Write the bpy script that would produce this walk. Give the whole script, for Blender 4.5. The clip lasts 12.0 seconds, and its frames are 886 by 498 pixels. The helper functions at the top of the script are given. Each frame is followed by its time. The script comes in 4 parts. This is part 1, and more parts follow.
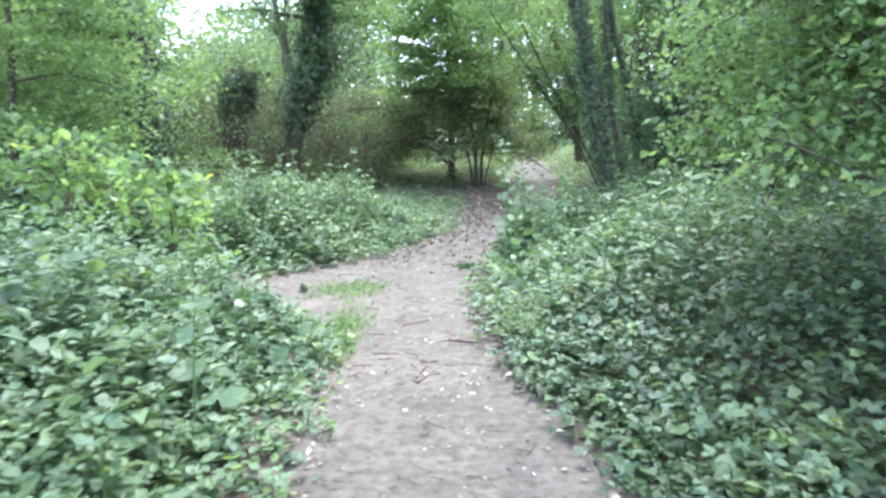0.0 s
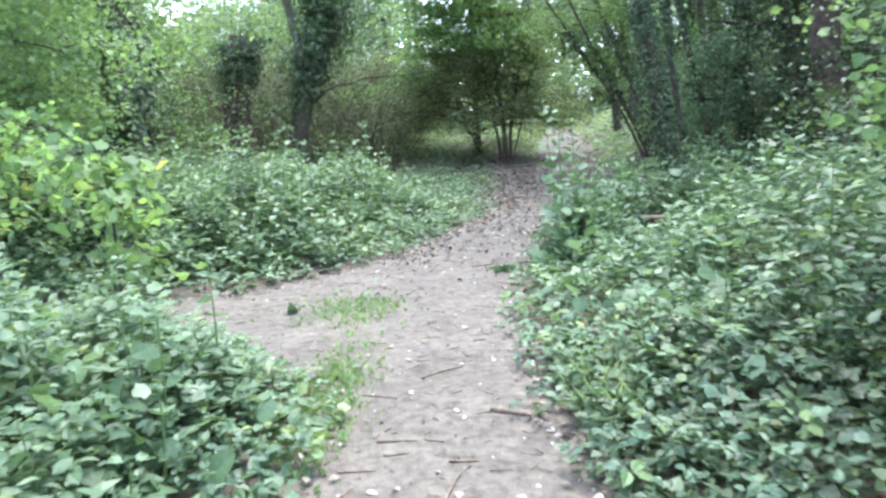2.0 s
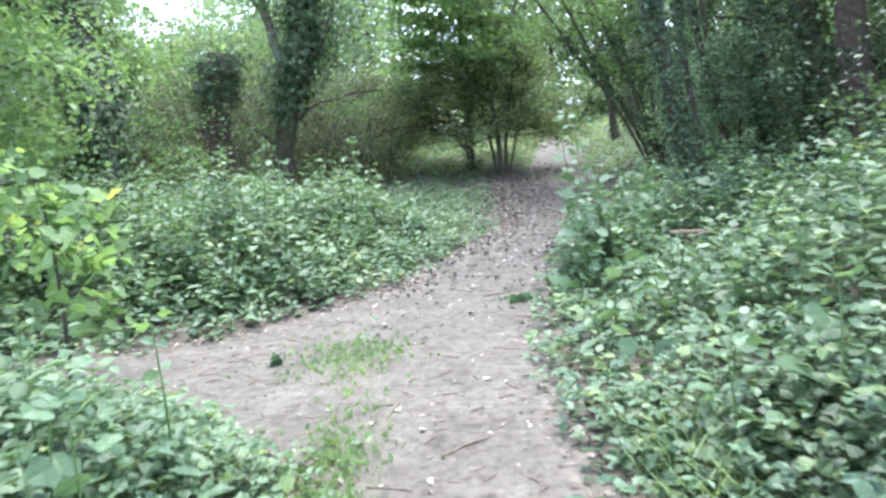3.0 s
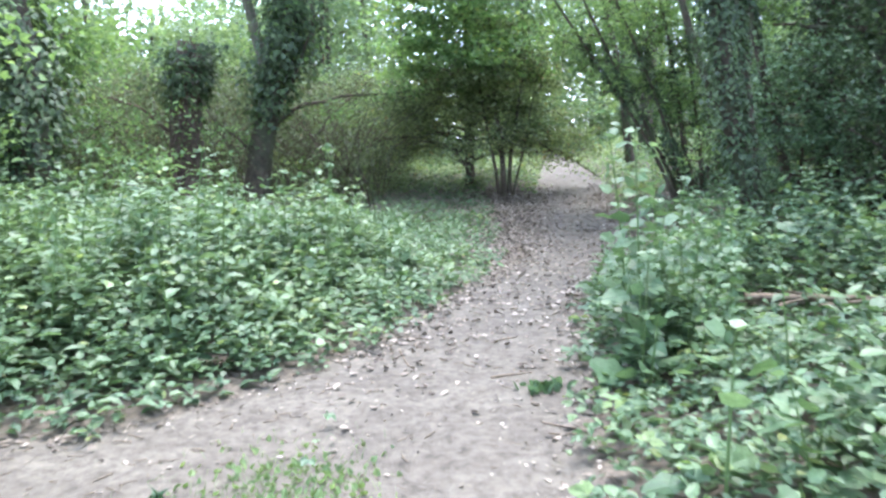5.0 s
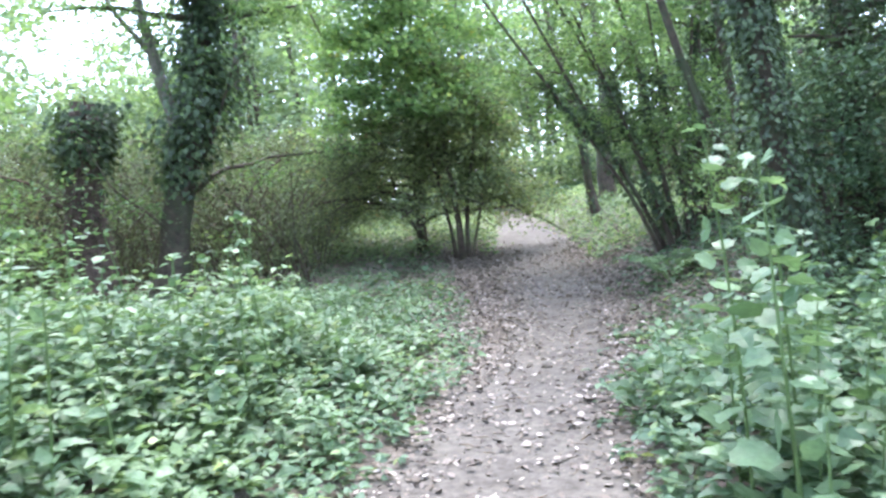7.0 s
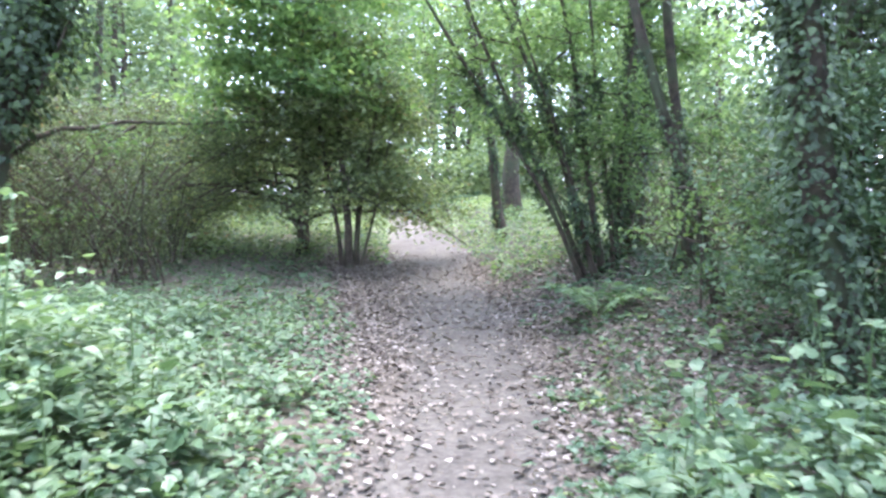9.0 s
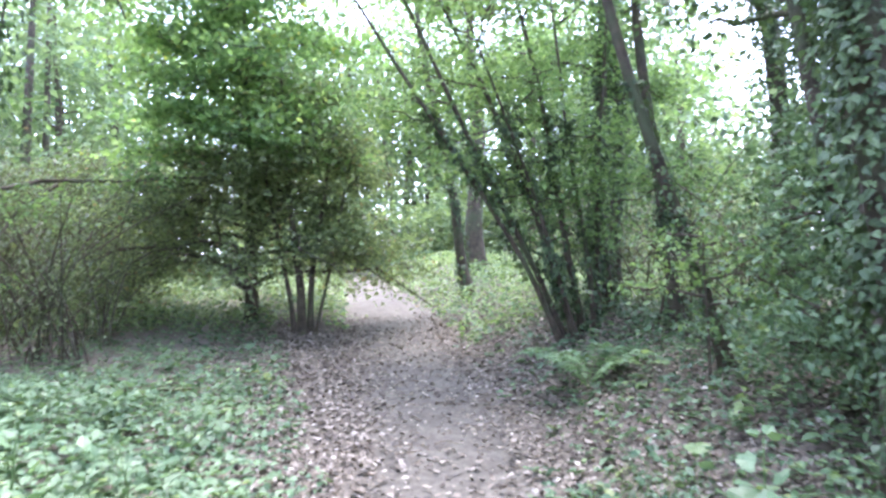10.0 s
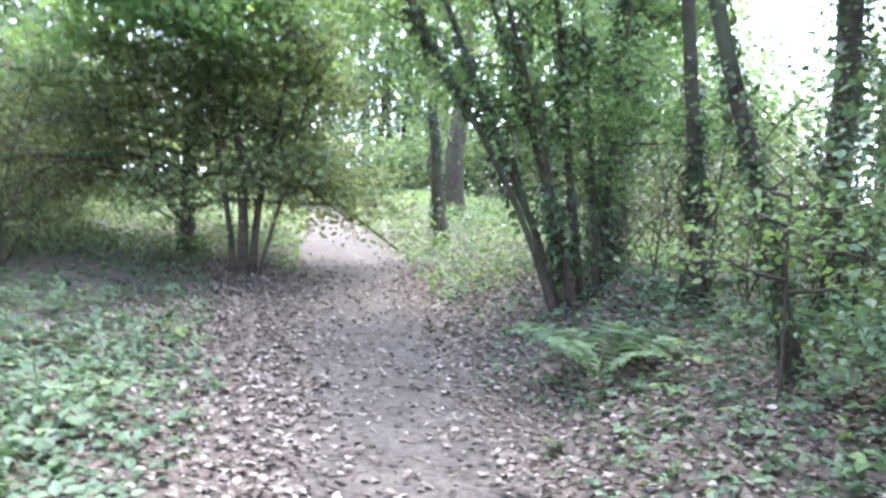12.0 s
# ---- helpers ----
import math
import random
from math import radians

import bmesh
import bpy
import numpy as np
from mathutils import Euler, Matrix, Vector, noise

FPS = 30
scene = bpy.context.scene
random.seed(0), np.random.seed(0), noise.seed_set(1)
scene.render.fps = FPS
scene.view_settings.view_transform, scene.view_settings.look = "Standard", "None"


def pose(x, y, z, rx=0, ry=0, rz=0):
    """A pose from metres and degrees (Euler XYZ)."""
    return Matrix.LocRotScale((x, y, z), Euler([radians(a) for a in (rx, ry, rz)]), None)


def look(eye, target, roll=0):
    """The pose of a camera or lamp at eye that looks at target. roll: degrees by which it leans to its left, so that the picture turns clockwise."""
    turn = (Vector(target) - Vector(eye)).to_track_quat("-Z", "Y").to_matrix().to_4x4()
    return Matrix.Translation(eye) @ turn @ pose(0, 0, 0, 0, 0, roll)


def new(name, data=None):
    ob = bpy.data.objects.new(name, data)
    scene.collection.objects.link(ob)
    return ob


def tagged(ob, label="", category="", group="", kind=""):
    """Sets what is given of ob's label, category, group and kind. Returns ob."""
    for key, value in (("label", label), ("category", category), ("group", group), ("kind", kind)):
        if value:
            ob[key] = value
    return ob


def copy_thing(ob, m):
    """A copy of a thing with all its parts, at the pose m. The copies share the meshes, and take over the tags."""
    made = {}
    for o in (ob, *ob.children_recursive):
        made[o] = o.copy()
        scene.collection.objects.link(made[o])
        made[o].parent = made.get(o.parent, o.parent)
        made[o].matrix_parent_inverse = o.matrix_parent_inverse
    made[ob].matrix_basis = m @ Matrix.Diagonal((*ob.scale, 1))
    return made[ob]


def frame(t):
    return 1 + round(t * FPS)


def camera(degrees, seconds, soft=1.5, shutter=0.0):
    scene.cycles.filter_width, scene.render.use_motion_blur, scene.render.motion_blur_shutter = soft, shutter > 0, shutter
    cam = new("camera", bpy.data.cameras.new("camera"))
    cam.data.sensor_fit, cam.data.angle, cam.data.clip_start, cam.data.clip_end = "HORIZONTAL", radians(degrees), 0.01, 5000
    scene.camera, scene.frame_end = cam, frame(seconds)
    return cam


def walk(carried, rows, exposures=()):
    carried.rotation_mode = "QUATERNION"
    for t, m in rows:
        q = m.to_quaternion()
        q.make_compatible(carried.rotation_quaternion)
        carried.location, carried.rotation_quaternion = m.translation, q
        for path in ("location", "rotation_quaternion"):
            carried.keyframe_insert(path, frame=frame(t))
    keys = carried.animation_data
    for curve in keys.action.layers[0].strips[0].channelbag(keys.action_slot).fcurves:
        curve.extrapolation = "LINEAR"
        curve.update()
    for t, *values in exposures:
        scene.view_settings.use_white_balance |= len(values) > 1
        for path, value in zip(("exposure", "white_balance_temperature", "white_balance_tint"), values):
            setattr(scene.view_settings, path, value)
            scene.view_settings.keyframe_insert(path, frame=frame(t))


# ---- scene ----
cam = camera(61.1, 12.0, soft=2.6, shutter=0.5)
SKY, SUN = 0.15, 1.2
METRES, EYE, TILT, LEAN, TURN = 12.4, 1.5, -7.4, 1.0, 0.0
ROWS = [
    (0.0, 0.0, 0.0, 0.0, 0.0, -0.0, 0.0),
    (0.5, 0.0007, 0.043, 0.0049, -0.07, 0.39, 1.34),
    (1.0, 0.0012, 0.0837, 0.0108, 2.93, -0.33, 2.65),
    (1.5, -0.0029, 0.1228, 0.018, 1.67, -1.51, 2.08),
    (2.0, -0.0052, 0.1656, 0.0225, 1.82, -2.17, 1.13),
    (2.5, -0.012, 0.2056, 0.0251, 1.73, -1.54, 1.24),
    (3.0, -0.0182, 0.245, 0.0296, 1.06, -1.01, 3.17),
    (5.0, -0.0234, 0.4079, 0.0509, 0.38, -0.01, 0.28),
    (5.5, -0.0279, 0.4498, 0.0586, -0.32, 1.52, 2.88),
    (6.0, -0.0265, 0.4853, 0.0641, -0.41, 3.12, 1.16),
    (6.5, -0.0335, 0.5367, 0.0696, -0.9, 4.54, 0.57),
    (7.0, -0.0354, 0.5792, 0.0739, -3.67, 4.37, 4.18),
    (7.5, -0.0324, 0.6185, 0.0817, -7.28, 3.77, 2.06),
    (9.5, -0.0205, 0.7913, 0.1006, -14.42, 4.7, 0.62),
    (10.0, -0.0103, 0.8328, 0.108, -15.87, 8.56, 1.92),
    (10.5, -0.0054, 0.8725, 0.1113, -16.04, 9.23, 2.2),
    (11.0, 0.0046, 0.9098, 0.1158, -17.64, 8.37, 2.85),
    (11.5, 0.0196, 0.9468, 0.1238, -17.51, 7.04, 1.63),
    (12.0, 0.0293, 0.981, 0.1282, -18.66, 4.09, -2.32),
]
walk(cam, [(t, pose(0, 0, EYE, TILT, LEAN, TURN) @ pose(METRES * x, METRES * y, METRES * z, 90 + pitch, roll, yaw)) for t, x, y, z, yaw, pitch, roll in ROWS],
     exposures=[(0.0, 3.02, 6300, 12), (3.0, 2.98, 6280, 12), (6.0, 3.09, 6250, 14), (9.0, 3.34, 6200, 20), (12.0, 3.56, 6240, 22)])

# ---- light: a bright overcast sky over a wood ----
world = bpy.data.worlds.new("overcast_sky")
scene.world = world
world.use_nodes = True
wn, wl = world.node_tree.nodes, world.node_tree.links
sky = wn.new("ShaderNodeTexSky")
sky.sky_type, sky.sun_disc = "NISHITA", False
sky.sun_elevation, sky.sun_rotation = radians(74), radians(20)
sky.air_density, sky.dust_density, sky.ozone_density = 1.0, 2.0, 1.0
wn["Background"].inputs["Strength"].default_value = SKY
# thin even cloud: half of the sky's blue is veiled by grey
veil = wn.new("ShaderNodeMix")
veil.data_type = "RGBA"
veil.inputs[0].default_value = 0.5
veil.inputs[7].default_value = (4.6, 5.35, 7.6, 1)
wl.new(sky.outputs["Color"], veil.inputs[6])
wl.new(veil.outputs[2], wn["Background"].inputs["Color"])
sun = new("sun", bpy.data.lights.new("sun", "SUN"))
sun.data.energy, sun.data.angle, sun.data.color = SUN, radians(40), (1.0, 0.97, 0.92)
sun.matrix_world = look((math.sin(radians(20)) * math.cos(radians(74)) * 50, math.cos(radians(20)) * math.cos(radians(74)) * 50, math.sin(radians(74)) * 50), (0, 0, 0))

# ---- materials ----


def ramp(nt, stops):
    r = nt.nodes.new("ShaderNodeValToRGB")
    while len(r.color_ramp.elements) < len(stops):
        r.color_ramp.elements.new(0.5)
    for e, (p, c) in zip(r.color_ramp.elements, stops):
        e.position, e.color = p, (*c, 1)
    return r


def noise_node(nt, scale, detail=4, rough=0.6):
    tc = nt.nodes.new("ShaderNodeTexCoord")
    n = nt.nodes.new("ShaderNodeTexNoise")
    n.inputs["Scale"].default_value, n.inputs["Detail"].default_value, n.inputs["Roughness"].default_value = scale, detail, rough
    nt.links.new(tc.outputs["Object"], n.inputs["Vector"])
    return n


def blend(nt, a, b, fac, mode="MIX"):
    m = nt.nodes.new("ShaderNodeMix")
    m.data_type, m.blend_type = "RGBA", mode
    for sock, v in ((0, fac), (6, a), (7, b)):
        if isinstance(v, (int, float)):
            m.inputs[sock].default_value = v
        elif isinstance(v, tuple):
            m.inputs[sock].default_value = (*v, 1)
        else:
            nt.links.new(v, m.inputs[sock])
    return m.outputs[2]


def leaf_material(name, dark, mid, light, through_light=0.35, rough=0.45, odd=None):
    """Leaf: colour varies from leaf to leaf and in patches; some light passes through."""
    m = bpy.data.materials.new(name)
    m.use_nodes = True
    nt = m.node_tree
    p, out = nt.nodes["Principled BSDF"], nt.nodes["Material Output"]
    geo = nt.nodes.new("ShaderNodeNewGeometry")
    stops = [(0.0, dark), (0.5, mid), (0.93, light)]
    if odd:
        stops += [(0.975, light), (0.985, odd)]
    r = ramp(nt, stops)
    info = nt.nodes.new("ShaderNodeObjectInfo")
    add, frac = nt.nodes.new("ShaderNodeMath"), nt.nodes.new("ShaderNodeMath")
    frac.operation = "FRACT"
    nt.links.new(geo.outputs["Random Per Island"], add.inputs[0])
    nt.links.new(info.outputs["Random"], add.inputs[1])
    nt.links.new(add.outputs[0], frac.inputs[0])
    nt.links.new(frac.outputs[0], r.inputs[0])
    n = noise_node(nt, 0.9, 3)
    patch = ramp(nt, [(0.3, (0.62, 0.72, 0.66)), (0.7, (1.25, 1.2, 1.0))])
    nt.links.new(n.outputs["Fac"], patch.inputs[0])
    col = blend(nt, r.outputs[0], patch.outputs[0], 1.0, "MULTIPLY")
    fine = noise_node(nt, 60, 2)
    vein = ramp(nt, [(0.3, (0.8, 0.8, 0.8)), (0.7, (1.12, 1.12, 1.12))])
    nt.links.new(fine.outputs["Fac"], vein.inputs[0])
    col = blend(nt, col, vein.outputs[0], 1.0, "MULTIPLY")
    nt.links.new(col, p.inputs["Base Color"])
    p.inputs["Roughness"].default_value = rough
    p.inputs["Specular IOR Level"].default_value = 0.42
    tr = nt.nodes.new("ShaderNodeBsdfTranslucent")
    nt.links.new(blend(nt, col, (1.26, 1.26, 0.84), 1.0, "MULTIPLY"), tr.inputs["Color"])
    mix = nt.nodes.new("ShaderNodeMixShader")
    mix.inputs[0].default_value = through_light
    nt.links.new(p.outputs[0], mix.inputs[1])
    nt.links.new(tr.outputs[0], mix.inputs[2])
    nt.links.new(mix.outputs[0], out.inputs["Surface"])
    return m


def rough_material(name, c1, c2, scale, rough=0.9, bump=0.4, fine=None, c3=None):
    m = bpy.data.materials.new(name)
    m.use_nodes = True
    nt = m.node_tree
    p = nt.nodes["Principled BSDF"]
    n = noise_node(nt, scale, 6, 0.65)
    r = ramp(nt, [(0.32, c1), (0.68, c2)])
    nt.links.new(n.outputs["Fac"], r.inputs[0])
    col = r.outputs[0]
    if c3:
        g = noise_node(nt, scale * 0.18, 4)
        g2 = ramp(nt, [(0.48, (0, 0, 0)), (0.62, (1, 1, 1))])
        nt.links.new(g.outputs["Fac"], g2.inputs[0])
        col = blend(nt, col, c3, g2.outputs[0])
    nt.links.new(col, p.inputs["Base Color"])
    p.inputs["Roughness"].default_value = rough
    f = noise_node(nt, fine or scale * 4, 5, 0.7)
    b = nt.nodes.new("ShaderNodeBump")
    b.inputs["Strength"].default_value, b.inputs["Distance"].default_value = bump, 0.02
    nt.links.new(f.outputs["Fac"], b.inputs["Height"])
    nt.links.new(b.outputs[0], p.inputs["Normal"])
    return m


def litter_material(name, stops, rough=0.75):
    m = bpy.data.materials.new(name)
    m.use_nodes = True
    nt = m.node_tree
    p = nt.nodes["Principled BSDF"]
    geo = nt.nodes.new("ShaderNodeNewGeometry")
    r = ramp(nt, stops)
    nt.links.new(geo.outputs["Random Per Island"], r.inputs[0])
    n = noise_node(nt, 90, 3)
    v = ramp(nt, [(0.3, (0.7, 0.7, 0.7)), (0.7, (1.15, 1.15, 1.15))])
    nt.links.new(n.outputs["Fac"], v.inputs[0])
    nt.links.new(blend(nt, r.outputs[0], v.outputs[0], 1.0, "MULTIPLY"), p.inputs["Base Color"])
    p.inputs["Roughness"].default_value = rough
    return m


NETTLE = leaf_material("nettle_leaf", (0.075, 0.132, 0.072), (0.122, 0.2, 0.124), (0.175, 0.265, 0.165), 0.36, 0.48, (0.22, 0.29, 0.12))
BRAMBLE = leaf_material("bramble_leaf", (0.06, 0.11, 0.066), (0.096, 0.17, 0.114), (0.145, 0.23, 0.15), 0.34, 0.46, (0.19, 0.23, 0.10))
# Ivy's own green; also colours shrub crowns that stand in for deep shade.
IVY_AND_SHADE = leaf_material("ivy_leaf", (0.036, 0.06, 0.036), (0.068, 0.112, 0.06), (0.11, 0.165, 0.085), 0.3, 0.5)
HAZEL = leaf_material("hazel_leaf", (0.10, 0.165, 0.075), (0.172, 0.275, 0.13), (0.235, 0.345, 0.165), 0.5, 0.5)
SYCAMORE = leaf_material("sycamore_leaf", (0.12, 0.20, 0.09), (0.185, 0.30, 0.14), (0.25, 0.37, 0.175), 0.58, 0.5, (0.34, 0.37, 0.13))
YEW = leaf_material("evergreen_leaf", (0.085, 0.11, 0.062), (0.165, 0.215, 0.12), (0.23, 0.295, 0.165), 0.52, 0.5, (0.26, 0.20, 0.12))
THORN = leaf_material("blackthorn_leaf", (0.06, 0.07, 0.045), (0.11, 0.14, 0.085), (0.165, 0.205, 0.12), 0.4, 0.55, (0.20, 0.14, 0.10))
FARLEAF = leaf_material("far_leaf", (0.12, 0.178, 0.10), (0.17, 0.245, 0.148), (0.225, 0.31, 0.185), 0.48, 0.55)
HERB = leaf_material("verge_leaf", (0.13, 0.195, 0.09), (0.175, 0.265, 0.128), (0.245, 0.34, 0.17), 0.38, 0.5)
HOGLEAF = leaf_material("broad_leaf", (0.082, 0.145, 0.08), (0.128, 0.21, 0.128), (0.175, 0.27, 0.168), 0.36, 0.42)
FERN = leaf_material("fern_leaf", (0.11, 0.175, 0.105), (0.165, 0.26, 0.165), (0.22, 0.33, 0.22), 0.45, 0.5)
STEM = rough_material("green_stem", (0.06, 0.12, 0.03), (0.12, 0.19, 0.06), 25, 0.6, 0.1)
BARK = rough_material("grey_brown_bark", (0.032, 0.025, 0.018), (0.105, 0.082, 0.059), 9, 0.92, 0.9, 40, (0.07, 0.085, 0.045))
PALEBARK = rough_material("pale_grey_bark", (0.12, 0.105, 0.085), (0.25, 0.225, 0.19), 7, 0.9, 0.6, 40, (0.11, 0.12, 0.07))
DEADBARK = rough_material("red_brown_dead_bark", (0.045, 0.03, 0.024), (0.15, 0.105, 0.082), 11, 0.95, 1.0, 45)
TWIG = rough_material("dry_twig", (0.08, 0.06, 0.04), (0.22, 0.175, 0.125), 20, 0.9, 0.4)
DRY = litter_material("dry_leaf", [(0.0, (0.06, 0.046, 0.034)), (0.35, (0.128, 0.104, 0.079)), (0.7, (0.208, 0.176, 0.14)), (0.94, (0.32, 0.28, 0.232)), (1.0, (0.44, 0.40, 0.35))])
CHIP = litter_material("pale_fragment", [(0.0, (0.048, 0.040, 0.029)), (0.45, (0.12, 0.102, 0.076)), (0.8, (0.24, 0.21, 0.165)), (0.95, (0.38, 0.33, 0.27)), (1.0, (0.55, 0.50, 0.44))])

PALELEAF = litter_material("pale_dry_leaf", [(0.0, (0.24, 0.195, 0.15)), (1.0, (0.44, 0.39, 0.33))])


def ground_material():
    """Trodden earth where the path attribute is 1, dark leaf mould where it is 0."""
    m = bpy.data.materials.new("woodland_earth")
    m.use_nodes = True
    nt = m.node_tree
    p = nt.nodes["Principled BSDF"]
    at = nt.nodes.new("ShaderNodeAttribute")
    at.attribute_name = "path"
    big = noise_node(nt, 1.3, 4)
    earth_a = ramp(nt, [(0.3, (0.090, 0.080, 0.066)), (0.7, (0.128, 0.116, 0.096))])
    nt.links.new(big.outputs["Fac"], earth_a.inputs[0])
    mid = noise_node(nt, 14, 6, 0.7)
    grit = ramp(nt, [(0.3, (0.42, 0.40, 0.38)), (0.52, (1.0, 1.0, 1.0)), (0.72, (1.35, 1.33, 1.30))])
    nt.links.new(mid.outputs["Fac"], grit.inputs[0])
    earth = blend(nt, earth_a.outputs[0], grit.outputs[0], 1.0, "MULTIPLY")
    stain_n = noise_node(nt, 4.5, 5, 0.75)
    stain = ramp(nt, [(0.35, (0.72, 0.70, 0.68)), (0.6, (1.08, 1.08, 1.06))])
    nt.links.new(stain_n.outputs["Fac"], stain.inputs[0])
    earth = blend(nt, earth, stain.outputs[0], 1.0, "MULTIPLY")
    speck = noise_node(nt, 75, 3, 0.7)
    sp = ramp(nt, [(0.66, (0, 0, 0)), (0.74, (1, 1, 1))])
    nt.links.new(speck.outputs["Fac"], sp.inputs[0])
    earth = blend(nt, earth, (0.25, 0.22, 0.19), sp.outputs[0])
    mould_n = noise_node(nt, 18, 6, 0.7)
    mould = ramp(nt, [(0.3, (0.048, 0.040, 0.030)), (0.5, (0.105, 0.088, 0.068)), (0.72, (0.19, 0.16, 0.126))])
    nt.links.new(mould_n.outputs["Fac"], mould.inputs[0])
    edge = nt.nodes.new("ShaderNodeMath")
    edge.operation = "MULTIPLY_ADD"
    edge.inputs[1].default_value = 0.7
    nt.links.new(mid.outputs["Fac"], edge.inputs[0])
    nt.links.new(at.outputs["Fac"], edge.inputs[2])
    er = ramp(nt, [(0.62, (0, 0, 0)), (0.95, (1, 1, 1))])
    nt.links.new(edge.outputs[0], er.inputs[0])
    nt.links.new(blend(nt, mould.outputs[0], earth, er.outputs[0]), p.inputs["Base Color"])
    p.inputs["Roughness"].default_value = 0.95
    b = nt.nodes.new("ShaderNodeBump")
    b.inputs["Strength"].default_value, b.inputs["Distance"].default_value = 0.55, 0.03
    nt.links.new(mid.outputs["Fac"], b.inputs["Height"])
    b2 = nt.nodes.new("ShaderNodeBump")
    b2.inputs["Strength"].default_value, b2.inputs["Distance"].default_value = 0.4, 0.008
    nt.links.new(speck.outputs["Fac"], b2.inputs["Height"])
    nt.links.new(b.outputs[0], b2.inputs["Normal"])
    nt.links.new(b2.outputs[0], p.inputs["Normal"])
    return m


# ---- plan: edges of the path and the lie of the land ----
rng = np.random.default_rng(11)
LEFT_Y = [-30, 0, 3.6, 5.8, 10.2, 11.6, 13.5, 16.0, 18.0, 22.0, 25.0, 27.5, 31.0, 34.0, 38.0, 60.0]
LEFT_X = [-0.8, -0.75, -0.78, -0.9, -1.15, -0.55, 0.0, 0.5, 0.9, 1.65, 2.15, 2.5, 3.0, 3.2, 1.5, -20.0]
RIGHT_Y = [-30, 0, 3.3, 4.6, 5.6, 7.2, 8.4, 9.4, 12.0, 13.6, 16.0, 19.0, 22.0, 25.0, 29.0, 34.0, 38.0, 60.0]
RIGHT_X = [0.8, 0.85, 0.74, 0.5, 0.32, 0.26, 0.32, 0.5, 0.88, 1.45, 2.35, 2.9, 3.4, 3.7, 3.9, 4.2, 3.0, -18.0]


def smooth(a, b, v):
    u = np.clip((np.asarray(v, float) - a) / (b - a), 0, 1)
    return u * u * (3 - 2 * u)


def wave(x, y, s):
    """Slow irregular swell between about -1 and 1."""
    return (np.sin(x * 1.7 * s + 1.3 * np.sin(y * 1.1 * s)) + np.sin(y * 2.1 * s + 1.7 * np.sin(x * 1.3 * s + 2)) + np.sin((x + y) * 3.3 * s + 0.7)) / 3


def left_edge(y):
    return np.interp(y, LEFT_Y, LEFT_X)


def right_edge(y):
    return np.interp(y, RIGHT_Y, RIGHT_X)


def side_low(x):
    """Near edge of the side path that leaves to the left."""
    return np.interp(x, [-12, -3.2, -1.9, -0.9], [7.0, 7.6, 7.15, 6.3])


def side_high(x):
    return np.interp(x, [-12, -3.2, -2.1, -1.1], [8.2, 8.6, 9.0, 10.2])


def on_path(x, y):
    """Signed metres inside the trodden ground (positive: inside)."""
    main = np.minimum(x - left_edge(y), right_edge(y) - x)
    side = np.minimum(np.minimum(y - side_low(x), side_high(x) - y), np.where(x < 0, 1.0, -1.0))
    return np.maximum(main, side)


def land(x, y):
    x, y = np.asarray(x, float), np.asarray(y, float)
    base = np.interp(y, [-200, 15, 19, 22, 25, 30, 40, 60, 200], [0, 0, 0.1, 0.33, 0.58, 0.95, 1.45, 1.9, 2.6])
    bank = 0.42 * smooth(0.1, 1.8, x - right_edge(y)) * smooth(12.5, 16, y)
    off = -on_path(x, y)
    verge = 0.06 * smooth(0.0, 0.6, off)
    return base + bank + verge + 0.025 * wave(x, y, 0.9) * smooth(-0.2, 1, off) + 0.008 * wave(x, y, 3.1)


# ---- mesh helpers ----


def from_arrays(name, verts, faces, material, smooth_faces=False):
    me = bpy.data.meshes.new(name)
    verts, faces = np.asarray(verts, np.float32), np.asarray(faces, np.int32)
    n, k = faces.shape
    me.vertices.add(len(verts))
    me.vertices.foreach_set("co", verts.ravel())
    me.loops.add(n * k)
    me.loops.foreach_set("vertex_index", faces.ravel())
    me.polygons.add(n)
    me.polygons.foreach_set("loop_start", np.arange(0, n * k, k, dtype=np.int32))
    me.polygons.foreach_set("use_smooth", np.full(n, smooth_faces))
    me.update(calc_edges=True)
    me.materials.append(material)
    return me


OVATE = (np.array([(0, 0, 0), (-0.30, 0.28, 0.07), (0.30, 0.28, 0.07), (0, 0.42, 0.0), (-0.24, 0.62, 0.03), (0.24, 0.62, 0.03), (0, 1, -0.12)]),
         np.array([(0, 3, 1), (1, 3, 4), (4, 3, 6), (0, 2, 3), (2, 5, 3), (5, 6, 3)]))
OVAL = (np.array([(0, 0, 0), (-0.36, 0.28, 0.06), (0.36, 0.28, 0.06), (-0.30, 0.64, 0.05), (0.30, 0.64, 0.05), (0, 1, -0.10)]),
        np.array([(0, 3, 1), (0, 5, 3), (0, 2, 4), (0, 4, 5)]))
KITE = (np.array([(0, 0, 0), (-0.3, 0.45, 0.06), (0, 1, -0.06), (0.3, 0.45, 0.06)]), np.array([(0, 2, 1), (0, 3, 2)]))
LOBED = (np.array([(0, 0.42, 0.0), (0, 0, 0.02), (-0.33, 0.06, 0.05), (-0.40, 0.27, 0.03), (-0.52, 0.52, 0.06), (-0.32, 0.66, 0.03), (-0.20, 0.90, -0.03), (0, 1.0, -0.10),
                   (0.20, 0.90, -0.03), (0.32, 0.66, 0.03), (0.52, 0.52, 0.06), (0.40, 0.27, 0.03), (0.33, 0.06, 0.05)]),
         np.array([(0, i, i + 1 if i < 12 else 1) for i in range(1, 13)])[:, ::-1])
